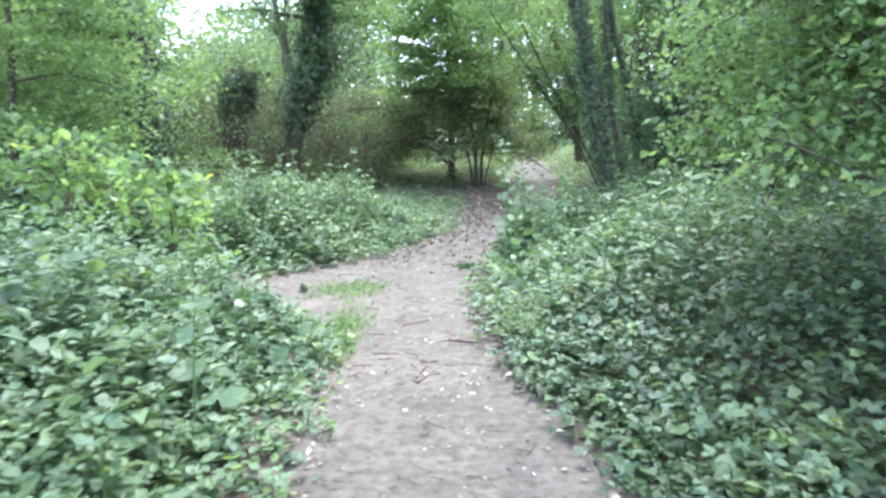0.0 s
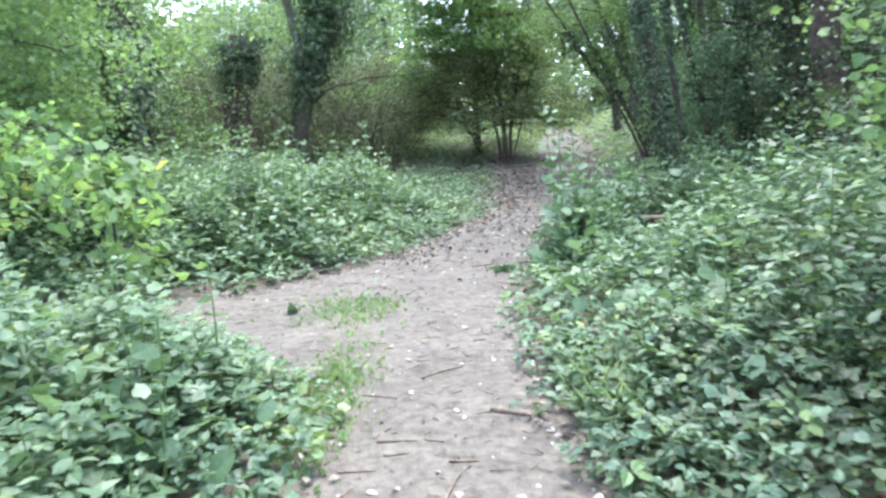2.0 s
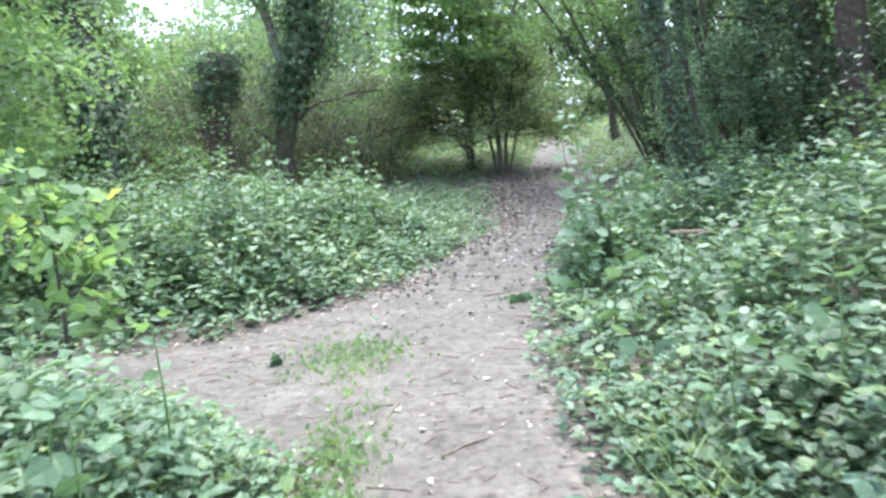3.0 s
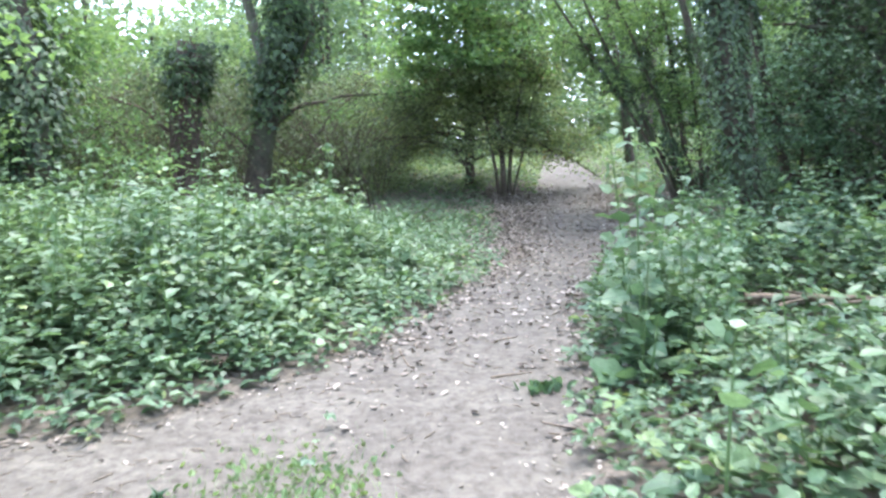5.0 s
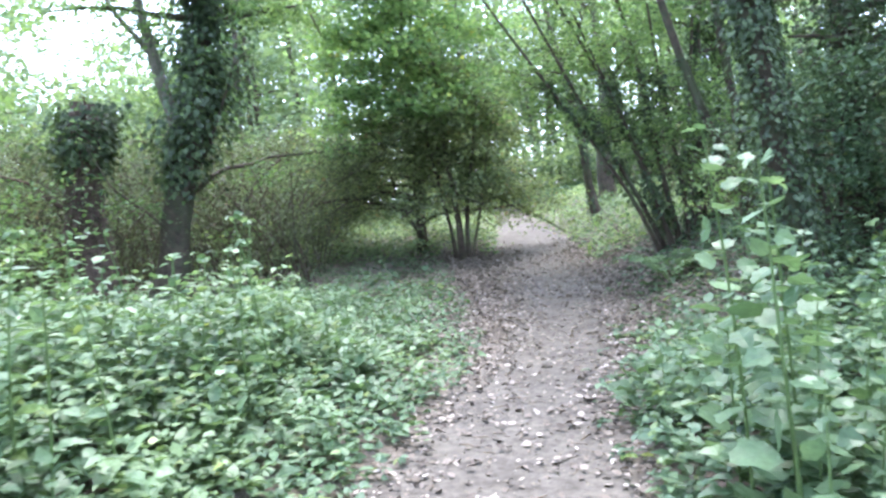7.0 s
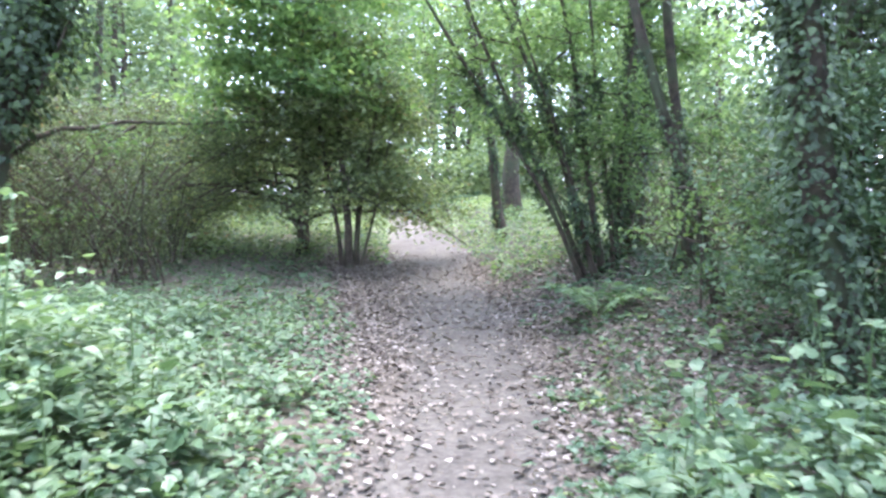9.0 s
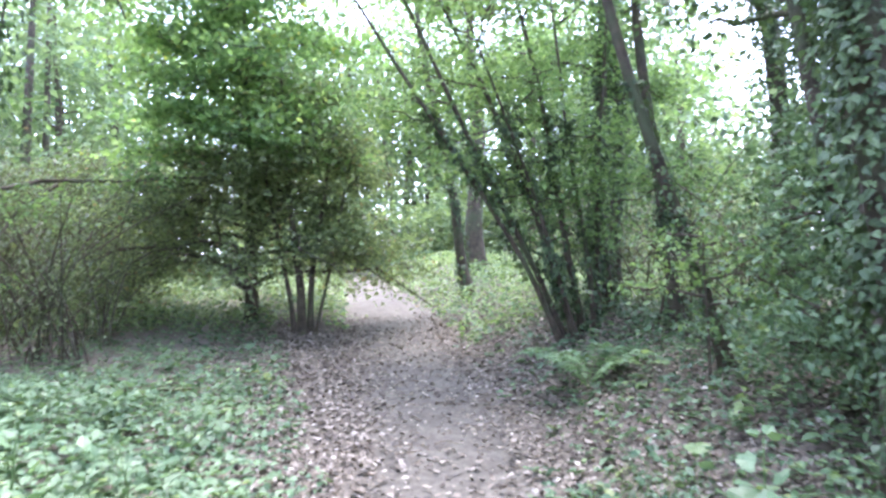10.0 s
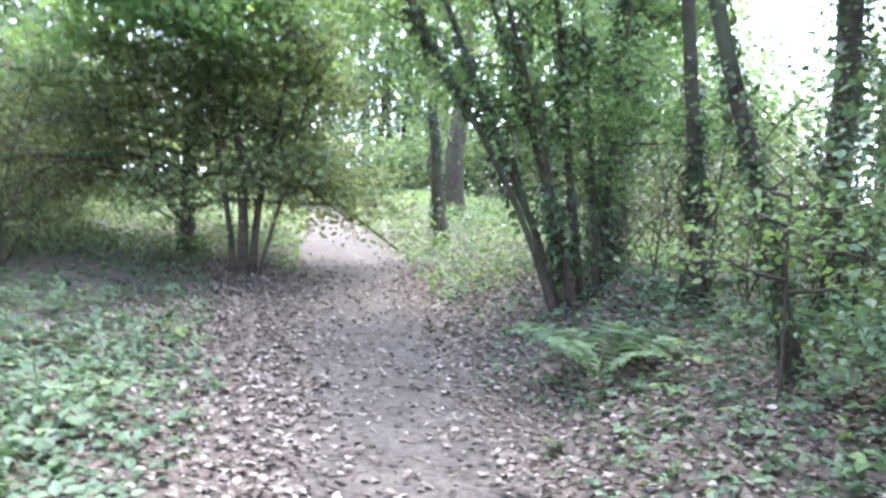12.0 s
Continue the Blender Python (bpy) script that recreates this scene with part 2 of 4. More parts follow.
IVYLEAF = (np.array([(0, 0, 0), (-0.42, 0.18, 0.03), (-0.30, 0.55, 0.05), (0, 1, -0.05), (0.30, 0.55, 0.05), (0.42, 0.18, 0.03)]),
           np.array([(0, 3, 2), (0, 2, 1), (0, 4, 3), (0, 5, 4)]))
BLADE = (np.array([(-0.025, 0, 0), (0.025, 0, 0), (0.02, 0.5, 0.03), (-0.02, 0.5, 0.03), (0, 1, -0.12)]), np.array([(0, 1, 2), (0, 2, 3), (3, 2, 4)]))


def unit(v):
    return v / np.maximum(np.linalg.norm(v, axis=1, keepdims=True), 1e-6)


def leaf_cloud(name, at, normal, along, size, shape, material):
    """Many leaves in one mesh: each with its own place, facing, direction and size."""
    tv, tf = shape
    n = len(at)
    normal = unit(normal)
    along = unit(along - normal * np.sum(along * normal, axis=1, keepdims=True))
    side = np.cross(along, normal)
    size = np.broadcast_to(np.asarray(size, float), (n,))[:, None, None]
    curl = rng.uniform(0.2, 2.2, (n, 1, 1))
    wide = rng.uniform(0.8, 1.2, (n, 1, 1))
    v = at[:, None, :] + size * (tv[None, :, 0:1] * wide * side[:, None, :] + tv[None, :, 1:2] * along[:, None, :] + tv[None, :, 2:3] * curl * normal[:, None, :])
    f = tf[None] + (np.arange(n) * len(tv))[:, None, None]
    return from_arrays(name, v.reshape(-1, 3), f.reshape(-1, 3), material)


def facing(n, spread, lift=1.0):
    return np.column_stack([rng.normal(0, spread, n), rng.normal(0, spread, n), np.full(n, lift)])


def around(n, droop=0.15):
    a = rng.uniform(0, 2 * math.pi, n)
    return np.column_stack([np.cos(a), np.sin(a), np.full(n, -droop)])


def tube(points, radii, sides=7, knobbly=0.0):
    """Vertices and quads of a tapered tube along points."""
    points, radii = np.asarray(points, float), np.asarray(radii, float)
    d = unit(np.gradient(points, axis=0))
    ref = np.where(np.abs(d[:, 2:3]) > 0.8, np.array([[1.0, 0, 0]]), np.array([[0, 0, 1.0]]))
    u = unit(np.cross(d, ref))
    w = np.cross(d, u)
    a = np.linspace(0, 2 * math.pi, sides, endpoint=False)
    r = radii[:, None] * (1 + knobbly * rng.normal(0, 1, (len(points), sides)))
    v = points[:, None, :] + r[..., None] * (np.cos(a)[None, :, None] * u[:, None, :] + np.sin(a)[None, :, None] * w[:, None, :])
    k = len(points)
    i, j = np.meshgrid(np.arange(k - 1), np.arange(sides), indexing="ij")
    q = np.stack([i * sides + j, i * sides + (j + 1) % sides, (i + 1) * sides + (j + 1) % sides, (i + 1) * sides + j], -1).reshape(-1, 4)
    return v.reshape(-1, 3), q


def tubes_mesh(name, tubes, material):
    vs, fs, o = [], [], 0
    for v, f in tubes:
        vs.append(v)
        fs.append(f + o)
        o += len(v)
    return from_arrays(name, np.vstack(vs), np.vstack(fs), material, True)


def part(name, mesh, parent, label=""):
    ob = new(name, mesh)
    ob.parent = parent
    return tagged(ob, label=label)


def empty(name, x, y, z, label, category, group="", kind=""):
    ob = new(name)
    ob.empty_display_size = 0.2
    ob.location = (x, y, z)
    return tagged(ob, label, category, group, kind)


# ---- ground: one sheet to the horizon ----


def build_ground():
    def line(near_a, near_b, step, far):
        s, v, lo = step, near_a, []
        while v > -far:
            s *= 1.35
            v -= s
            lo.append(v)
        mid = list(np.arange(near_a, near_b, step))
        s, v, hi = step, near_b, [near_b]
        while v < far:
            s *= 1.35
            v += s
            hi.append(v)
        return np.array(lo[::-1] + mid + hi)

    xs, ys = line(-5.0, 6.0, 0.09, 300), line(1.5, 27.0, 0.10, 300)
    gx, gy = np.meshgrid(xs, ys)
    gz = land(gx, gy)
    gz += np.where(np.hypot(gx, gy - 12) < 22, 0.006 * wave(gx, gy, 9.0), 0)
    nx, ny = len(xs), len(ys)
    i, j = np.meshgrid(np.arange(nx - 1), np.arange(ny - 1))
    a = (j * nx + i).ravel()
    me = from_arrays("ground", np.stack([gx, gy, gz], -1).reshape(-1, 3), np.column_stack([a, a + 1, a + nx + 1, a + nx]), ground_material(), True)
    at = me.attributes.new("path", "FLOAT", "POINT")
    inside = on_path(gx, gy) + 0.07 * wave(gx, gy, 4.0)
    worn = smooth(-0.16, 0.14, inside)
    # past the fork only the middle of the way is trodden bare
    centre = np.interp(gy, [12, 14, 16, 19, 22, 25], [0.2, 0.95, 1.55, 2.05, 2.5, 2.85])
    bare = 1 - 0.75 * smooth(0.3, 0.75, np.abs(gx - centre)) * smooth(12.5, 14.5, gy) * (1 - smooth(22.5, 24, gy))
    at.data.foreach_set("value", (worn * bare).astype(np.float32).ravel())
    tagged(new("ground", me), "bare trodden earth path through dark leaf mould", "ground", kind="structure")


build_ground()

# ---- undergrowth beds ----


def scatter(n, x0, x1, y0, y1, height):
    """Places in a bed: x, y, the plants' height there; height() gives 0 where none grow."""
    x, y = rng.uniform(x0, x1, n), rng.uniform(y0, y1, n)
    h = height(x, y)
    keep = h > 0.02
    return x[keep], y[keep], h[keep]


def feather(x, y, d):
    """The beds thin out raggedly towards the path."""
    soft = 0.28 + 0.7 * smooth(14, 17, y)
    return rng.random(len(x)) < smooth(-0.16, soft, d + (0.12 + 0.38 * smooth(13, 15, y)) * wave(x, y, 4.3) + 0.07 * wave(x, y + 5, 11))


def outer(x, y, near, far):
    """1 inside the bed, falling raggedly to 0 from x = near to x = far."""
    return rng.random(len(x)) < 1 - np.clip((np.abs(x) + 0.5 * wave(x, y, 1.1) - near) / (far - near), 0, 1)


def left_bed(x, y):
    d = np.minimum(left_edge(y) - x, np.where(x < -1.0, y - side_high(x), 9))
    h = (0.13 + 0.72 * smooth(0, 2.3, d)) * (1 - 0.62 * smooth(13.2, 16.5, y)) * (1 - 0.65 * smooth(17, 20, y))
    h = h * (1 + 0.34 * wave(x, y, 1.6) + 0.36 * wave(x + 3, y, 5.5))
    thin = 0.4 * smooth(18.5, 22, y) + 0.35 * smooth(13.8, 16.5, y)
    return np.where(feather(x, y, d) & outer(x, y, 6.2, 8.2) & (y < 25) & (rng.random(len(x)) > thin), h, 0)


def near_left_bed(x, y):
    d = np.minimum(left_edge(y) - x, side_low(x) - y)
    h = (0.10 + 0.60 * smooth(0, 1.6, d)) * (1 + 0.4 * wave(x, y, 1.9) + 0.42 * wave(x + 3, y, 5.5))
    return np.where(feather(x, y, d) & outer(x, y, 3.6, 6.0) & (rng.random(len(x)) < smooth(-1.2, 1.0, y)), h, 0)


def right_bed(x, y):
    d = x - right_edge(y)
    h = (0.12 + 0.75 * smooth(0.1, 2.4, d)) * (1 + 0.36 * wave(x, y, 1.7) + 0.36 * wave(x + 3, y, 5.5)) * (1 - 0.7 * smooth(12.0, 14.2, y))
    h = h + 0.34 * smooth(-0.05, 0.3, d) * (1 - smooth(0.9, 1.6, d)) * smooth(9.4, 10.4, y) * (1 - smooth(12.0, 12.9, y)) * (1 + 0.4 * wave(x, y, 5.0))
    h = h * (0.2 + 0.8 * smooth(0.3, 0.9, np.hypot((x - 2.35) * 0.8, y - 10.2)))
    thin = 0.6 * smooth(12.6, 14.0, y) + 0.2 * smooth(17, 20, y)
    return np.where(feather(x, y, d) & outer(x, y, 5.2, 7.6) & (rng.random(len(x)) < smooth(-1.2, 1.0, y)) & (y < 22) & (rng.random(len(x)) > thin), h, 0)


def stem_leaves(x, y, h, lo, hi):
    """Leaves in crossed pairs down upright stems, the smallest at the tip."""
    n = len(x)
    lean = rng.normal(0, 0.10, (n, 2))
    turn = rng.uniform(0, 6.283, n)
    size = rng.uniform(lo, hi, n)
    h = h * rng.uniform(0.72, 1.22, n)
    at, nor, al, sz = [], [], [], []
    for level in range(6):
        z = h - level * (0.055 + 0.1 * size) - 0.012 * level ** 2
        ok = z > 0.015
        for side in range(2):
            a = turn + level * 1.57 + side * 3.14 + rng.normal(0, 0.25, n)
            tilt = 0.22 - 0.10 * level + rng.normal(0, 0.2, n)
            d = np.column_stack([np.cos(a), np.sin(a), tilt])
            c = np.column_stack([x + lean[:, 0] * z, y + lean[:, 1] * z, land(x, y) + z])
            sc = size * (0.62, 0.9, 1.05, 1.1, 1.0, 0.9)[level]
            at.append((c + d * (0.22 * sc)[:, None])[ok])
            nor.append((np.column_stack([-np.cos(a) * (tilt + 0.1), -np.sin(a) * (tilt + 0.1), np.ones(n)]) + rng.normal(0, 0.17, (n, 3)))[ok])
            al.append(d[ok])
            sz.append(sc[ok])
    return np.vstack(at), np.vstack(nor), np.vstack(al), np.concatenate(sz)


def trefoil_leaves(x, y, h, lo, hi):
    """Bramble leaves: three leaflets from one stalk, held over each other at all heights."""
    n = len(x)
    z = land(x, y) + 0.02 + h * rng.random(n) ** 0.6 * rng.uniform(0.8, 1.15, n)
    up = facing(n, 0.3)
    turn = rng.uniform(0, 6.283, n)
    size = rng.uniform(lo, hi, n)
    at, nor, al, sz = [], [], [], []
    for k, off in enumerate((0.0, 1.25, -1.25)):
        a = turn + off + rng.normal(0, 0.15, n)
        d = np.column_stack([np.cos(a), np.sin(a), rng.normal(-0.12, 0.2, n)])
        at.append(np.column_stack([x, y, z]) + d * (0.12 * size)[:, None])
        nor.append(up + rng.normal(0, 0.15, (n, 3)))
        al.append(d)
        sz.append(size * (1.0 if k == 0 else 0.85))
    return np.vstack(at), np.vstack(nor), np.vstack(al), np.concatenate(sz)


def single_leaves(x, y, h, lo, hi):
    n = len(x)
    z = land(x, y) + 0.015 + h * rng.random(n) ** 0.7
    return np.column_stack([x, y, z]), facing(n, 0.5), around(n, 0.15), rng.uniform(lo, hi, n)


def bed(name, label, box, height, layers, word):
    """A bed of plants: the first layer is the bed itself, the others are its parts."""
    root = None
    for kind, n, material, shape, lo, hi, low in layers:
        x, y, h = scatter(n, *box, height)
        m = leaf_cloud(name, *kind(x, y, h * low, lo, hi), shape, material)
        if root is None:
            root = tagged(new(name, m), label, word, kind="stuff")
        else:
            tagged(part("leaves", m, root), kind="stuff")
    return root


bed("nettle_bed", "dense bed of fresh green nettles and brambles beside the path", (-8.4, 0.6, 8.2, 25), left_bed,
    [(stem_leaves, 10500, NETTLE, OVAL, 0.055, 0.115, 1.0), (trefoil_leaves, 9500, BRAMBLE, OVAL, 0.04, 0.075, 0.7), (single_leaves, 21000, BRAMBLE, IVYLEAF, 0.04, 0.07, 0.45), (stem_leaves, 4200, NETTLE, OVATE, 0.10, 0.165, 1.1), (single_leaves, 1200, NETTLE, LOBED, 0.07, 0.14, 1.05)], "undergrowth")
bed("nettle_bed", "low nettles and ground ivy crowding the path's edge", (-6.2, -0.4, -1.2, 7.6), near_left_bed,
    [(stem_leaves, 9500, NETTLE, OVAL, 0.045, 0.105, 1.0), (single_leaves, 7500, HERB, LOBED, 0.04, 0.075, 0.7), (trefoil_leaves, 4500, BRAMBLE, OVAL, 0.04, 0.07, 0.8), (stem_leaves, 1100, NETTLE, OVATE, 0.10, 0.165, 1.12), (single_leaves, 900, NETTLE, LOBED, 0.07, 0.14, 1.1)], "undergrowth")
def bramble_height(x, y):
    """Brambles, giving way to ivy in the shade at the start of the walk."""
    ivy_ground = smooth(0.5, 1.1, x - right_edge(y)) * (1 - smooth(4.6, 6.0, y + 0.4 * wave(x, y, 2.0)))
    return np.where(rng.random(len(x)) > 0.93 * ivy_ground, right_bed(x, y), 0)


bed("bramble_bed", "sprawling green brambles and nettles beside the path", (0.1, 7.8, -1.2, 22), bramble_height,
    [(trefoil_leaves, 28000, BRAMBLE, OVAL, 0.04, 0.08, 1.0), (stem_leaves, 4000, NETTLE, OVAL, 0.05, 0.11, 1.05), (stem_leaves, 1400, NETTLE, OVATE, 0.09, 0.15, 1.1), (trefoil_leaves, 2600, HERB, OVAL, 0.05, 0.10, 1.1), (single_leaves, 1500, NETTLE, LOBED, 0.07, 0.15, 1.0)], "undergrowth")
bed("ground_ivy", "dark ground ivy creeping under the brambles", (0.1, 7.8, -1.2, 22), right_bed,
    [(single_leaves, 42000, IVY_AND_SHADE, IVYLEAF, 0.04, 0.075, 0.5)], "ivy")
bed("ground_ivy", "deep dark ivy climbing over dead bramble stems", (0.4, 4.6, -0.5, 6.6), right_bed,
    [(single_leaves, 30000, IVY_AND_SHADE, IVYLEAF, 0.04, 0.085, 0.85)], "ivy")


def floor_cover(x, y):
    """Low cover on the floor of the wood, away from the beds."""
    inner = (x > -5) & (x < 5) & (y > 1.5) & (y < 22)
    h = 0.28 * (1 + 0.5 * wave(x, y, 0.8))
    return np.where((on_path(x, y) < 0.0) & ~inner & ~((x > -6) & (x < 9) & (y > 21) & (y < 32)), h, 0)


bed("woodland_floor_cover", "low ivy and brambles covering the floor of the wood", (-20, 20, -12, 42), floor_cover,
    [(single_leaves, 52000, BRAMBLE, KITE, 0.12, 0.26, 1.0), (single_leaves, 18000, NETTLE, KITE, 0.14, 0.28, 1.0)], "undergrowth")


def verge_bed(x, y):
    right = smooth(0.0, 0.5, x - right_edge(y)) * (y > 21.0) * (x < 9)
    left = smooth(0.0, 0.4, left_edge(y) - x) * (y > 22.9) * (x > -4.5)
    return np.where(on_path(x, y) < 0, 0.32 * np.maximum(right, left) * (1 + 0.5 * wave(x, y, 1.4)), 0)


bed("verge_grass", "bright yellow-green grass and herbs on a sunlit verge", (-6, 9, 21, 32), verge_bed,
    [(single_leaves, 12000, HERB, BLADE, 0.2, 0.45, 1.0), (single_leaves, 17000, HERB, OVATE, 0.05, 0.12, 1.0), (single_leaves, 6000, BRAMBLE, OVAL, 0.05, 0.11, 1.1), (stem_leaves, 400, NETTLE, OVAL, 0.05, 0.09, 0.9)], "grass")


# ---- trees ----


def tree(name, label, x, y, height, radius, lean=(0, 0), bend=(0, 0), limbs=8, first=0.35, reach=2.0, rise=0.4, leaves=4000, leaf=0.1, shape=KITE, leaf_mat=HAZEL,
         bark=BARK, ivy=0, ivy_top=5.0, ivy_depth=0.16, ivy_low=0.1, droop=0.0, spray=0.34, toward=None, sides=10, group="", category="tree", stems=None, twigs=7, flat=0.32, taper=0.75, ivy_leaf=(0.045, 0.085), extra=()):
    """A tree: tapered trunk (or several stems), limbs with twigs, a crown of many leaves, and ivy up the trunk where it has some."""
    z0 = float(land(x, y)) - 0.05
    root = empty(name, x, y, z0, label, category, group)
    twig_ends, twig_bits = [], []
    for s, (sx, sy, slx, sly, sbx, sby, sh, sr) in enumerate(stems or [(0, 0, *lean, *bend, height, radius)]):
        k = 18
        zz = np.linspace(0, sh, k)
        f = zz / sh
        ph = rng.uniform(0, 6, 2)
        wob = max(0.35 * sr, 0.045)
        px = sx + slx * zz + sbx * f ** 2 + wob * np.sin(zz * 1.3 + ph[0]) * np.minimum(1, zz)
        py = sy + sly * zz + sby * f ** 2 + wob * np.sin(zz * 1.1 + ph[1]) * np.minimum(1, zz)
        rr = sr * (1 - taper * f) * (1 + 0.55 * np.exp(-zz / (1.6 * sr + 0.02)))
        path = np.column_stack([px, py, zz])
        part("trunk", tubes_mesh("trunk", [tube(path, rr, sides, 0.05)], bark), root)
        for i in range(max(1, int(limbs / len(stems))) if stems else limbs):
            t = first + (1 - first) * ((i + rng.random()) / max(1, limbs / (len(stems) if stems else 1)))
            t = min(t, 0.98)
            start = np.array([np.interp(t, f, px), np.interp(t, f, py), t * sh])
            a = i * 2.4 + rng.uniform(-0.5, 0.5)
            dirn = np.array([math.cos(a), math.sin(a), 0.0])
            if toward is not None:
                dirn = dirn * 0.75 + np.array([*toward, 0.0])
                dirn /= max(np.linalg.norm(dirn), 0.3)
            length = reach * rng.uniform(0.65, 1.15) * (1.0 - 0.45 * max(0, t - 0.55) / 0.45)
            q = np.linspace(0, 1, 7)
            kink = rng.normal(0, 0.05, (7, 3)) * length * q[:, None]
            line = start + (dirn * length)[None] * q[:, None] + np.array([0, 0, 1.0]) * (length * (rise * q - droop * q ** 2))[:, None] + kink
            lr = max(0.012, 0.4 * np.interp(t, f, rr))
            for j in range(twigs):
                u = rng.uniform(0.3, 1.0)
                b0 = np.array([np.interp(u, q, line[:, c]) for c in range(3)])
                d = rng.normal(0, 1, 3) * np.array([1, 1, 0.45]) + dirn * 0.5
                d /= np.linalg.norm(d)
                ln = rng.uniform(0.25, 0.7) * min(1.0, reach / 1.6)
                b1 = b0 + d * ln * 0.55 + rng.normal(0, 0.04, 3)
                b2 = b0 + d * ln + np.array([0, 0, -0.05])
                twig_bits.append(tube([b0, b1, b2], [0.008, 0.006, 0.003], 4))
                twig_ends += [b1, b2]
            part("limb", tubes_mesh("limb", [tube(line, lr * (1 - 0.85 * q) + 0.004, 6)], bark), root)
        if ivy:
            n = int(ivy / (len(stems) if stems else 1))
            # the ivy hangs in clumps of its own depth, with the bark showing between
            top = min(ivy_top, sh * 0.97)
            nc = max(8, n // 55)
            pick = rng.integers(0, nc, n)
            zi = (ivy_low + (top - ivy_low) * rng.random(nc))[pick] + rng.normal(0, 0.22, n)
            zi = np.clip(zi, ivy_low * 0.5, top)
            a = rng.uniform(0, 2 * math.pi, nc)[pick] + rng.normal(0, 0.5, n)
            lump = (rng.random(nc) ** 2 * 1.9)[pick]
            r = np.interp(zi, zz, rr) + ivy_depth * (0.15 + 0.85 * rng.random(n)) * (0.35 + lump) + 0.01
            at = np.column_stack([np.interp(zi, zz, px) + np.cos(a) * r, np.interp(zi, zz, py) + np.sin(a) * r, zi])
            nor = np.column_stack([np.cos(a), np.sin(a), np.full(n, 0.55)]) + rng.normal(0, 0.35, (n, 3))
            al = np.column_stack([rng.normal(0, 0.5, n), rng.normal(0, 0.5, n), np.full(n, -1.0)])
            part("ivy", leaf_cloud("ivy", at, nor, al, rng.uniform(*ivy_leaf, n), IVYLEAF, IVY_AND_SHADE), root, "glossy dark ivy climbing the trunk")
    for line, r0, tw, *own in extra:
        q0 = np.linspace(0, 1, len(line))
        q = np.linspace(0, 1, 12)
        line = np.column_stack([np.interp(q, q0, np.array(line, float)[:, c]) for c in range(3)]) + rng.normal(0, 0.02, (12, 3))
        part("limb", tubes_mesh("limb", [tube(line, r0 * (1 - 0.75 * q), 7, 0.05)], own[0] if own else bark), root, "long arching branch")
        for j in range(tw):
            b0 = line[rng.integers(3, 12)]
            d = rng.normal(0, 1, 3) * np.array([0.5, 0.5, 0.35]) * min(1.0, 22 * r0)
            b1, b2 = b0 + d * 0.5, b0 + d * 0.9
            twig_bits.append(tube([b0, b1, b2], [0.009, 0.007, 0.003], 4))
            twig_ends += [b1, b2]
    if twig_bits:
        tagged(part("twigwork", tubes_mesh("twigwork", twig_bits, bark), root, "fine bare twigs"), kind="stuff")
    leaves = int(leaves * 2.0)
    if leaves and twig_ends:
        ends = np.array(twig_ends)
        pick = ends[rng.integers(0, len(ends), leaves)]
        at = pick + rng.normal(0, 1, (leaves, 3)) * np.array([spray, spray, spray * flat])
        part("crown", leaf_cloud("crown", at, facing(leaves, 0.95), around(leaves, 0.3), rng.uniform(0.6, 1.35, leaves) * leaf * 1.03, shape, leaf_mat), root)
    return root


tree("evergreen_tree", "dark bushy evergreen tree with low arching branches", 0.28, 24.0, 3.0, 0.13, first=0.24, toward=(-0.45, -0.05), limbs=30, reach=3.0, rise=0.36, droop=0.50, leaves=10500, leaf=0.085,
     shape=KITE, leaf_mat=YEW, spray=0.30, twigs=12,
     extra=[([(0, 0, 0.45), (-0.5, -0.3, 1.05), (-1.3, -0.5, 1.4), (-2.2, -0.7, 1.25), (-3.2, -0.9, 0.75)], 0.055, 6), ([(0, 0, 0.35), (-0.3, -0.2, 0.9), (-0.6, -0.4, 1.7), (-0.8, -0.5, 2.6)], 0.035, 4)])
tree("evergreen_tree", "narrow many-stemmed dark evergreen at the path's bend", 0.98, 22.4, 4.2, 0.09, limbs=20, first=0.3, reach=0.85, rise=0.45, leaves=6000, leaf=0.085, leaf_mat=YEW,
     spray=0.26, twigs=9, stems=[(0, 0, -0.03, 0, -0.2, 0, 4.2, 0.075), (0.14, 0.05, 0.05, 0, 0.3, 0.1, 3.9, 0.055), (-0.1, 0.1, -0.10, 0.02, -0.3, 0, 3.7, 0.045), (0.2, -0.05, 0.18, 0, 0.2, 0, 3.4, 0.03)])
tree("sycamore_tree", "bright green sycamore rising behind the evergreens", 0.30, 23.75, 7.4, 0.08, lean=(-0.02, -0.13), limbs=32, first=0.36, reach=2.1, rise=0.1, droop=0.15, leaves=11000, leaf=0.095, leaf_mat=SYCAMORE, shape=IVYLEAF, spray=0.34, flat=0.2, toward=(-0.1, -0.35))
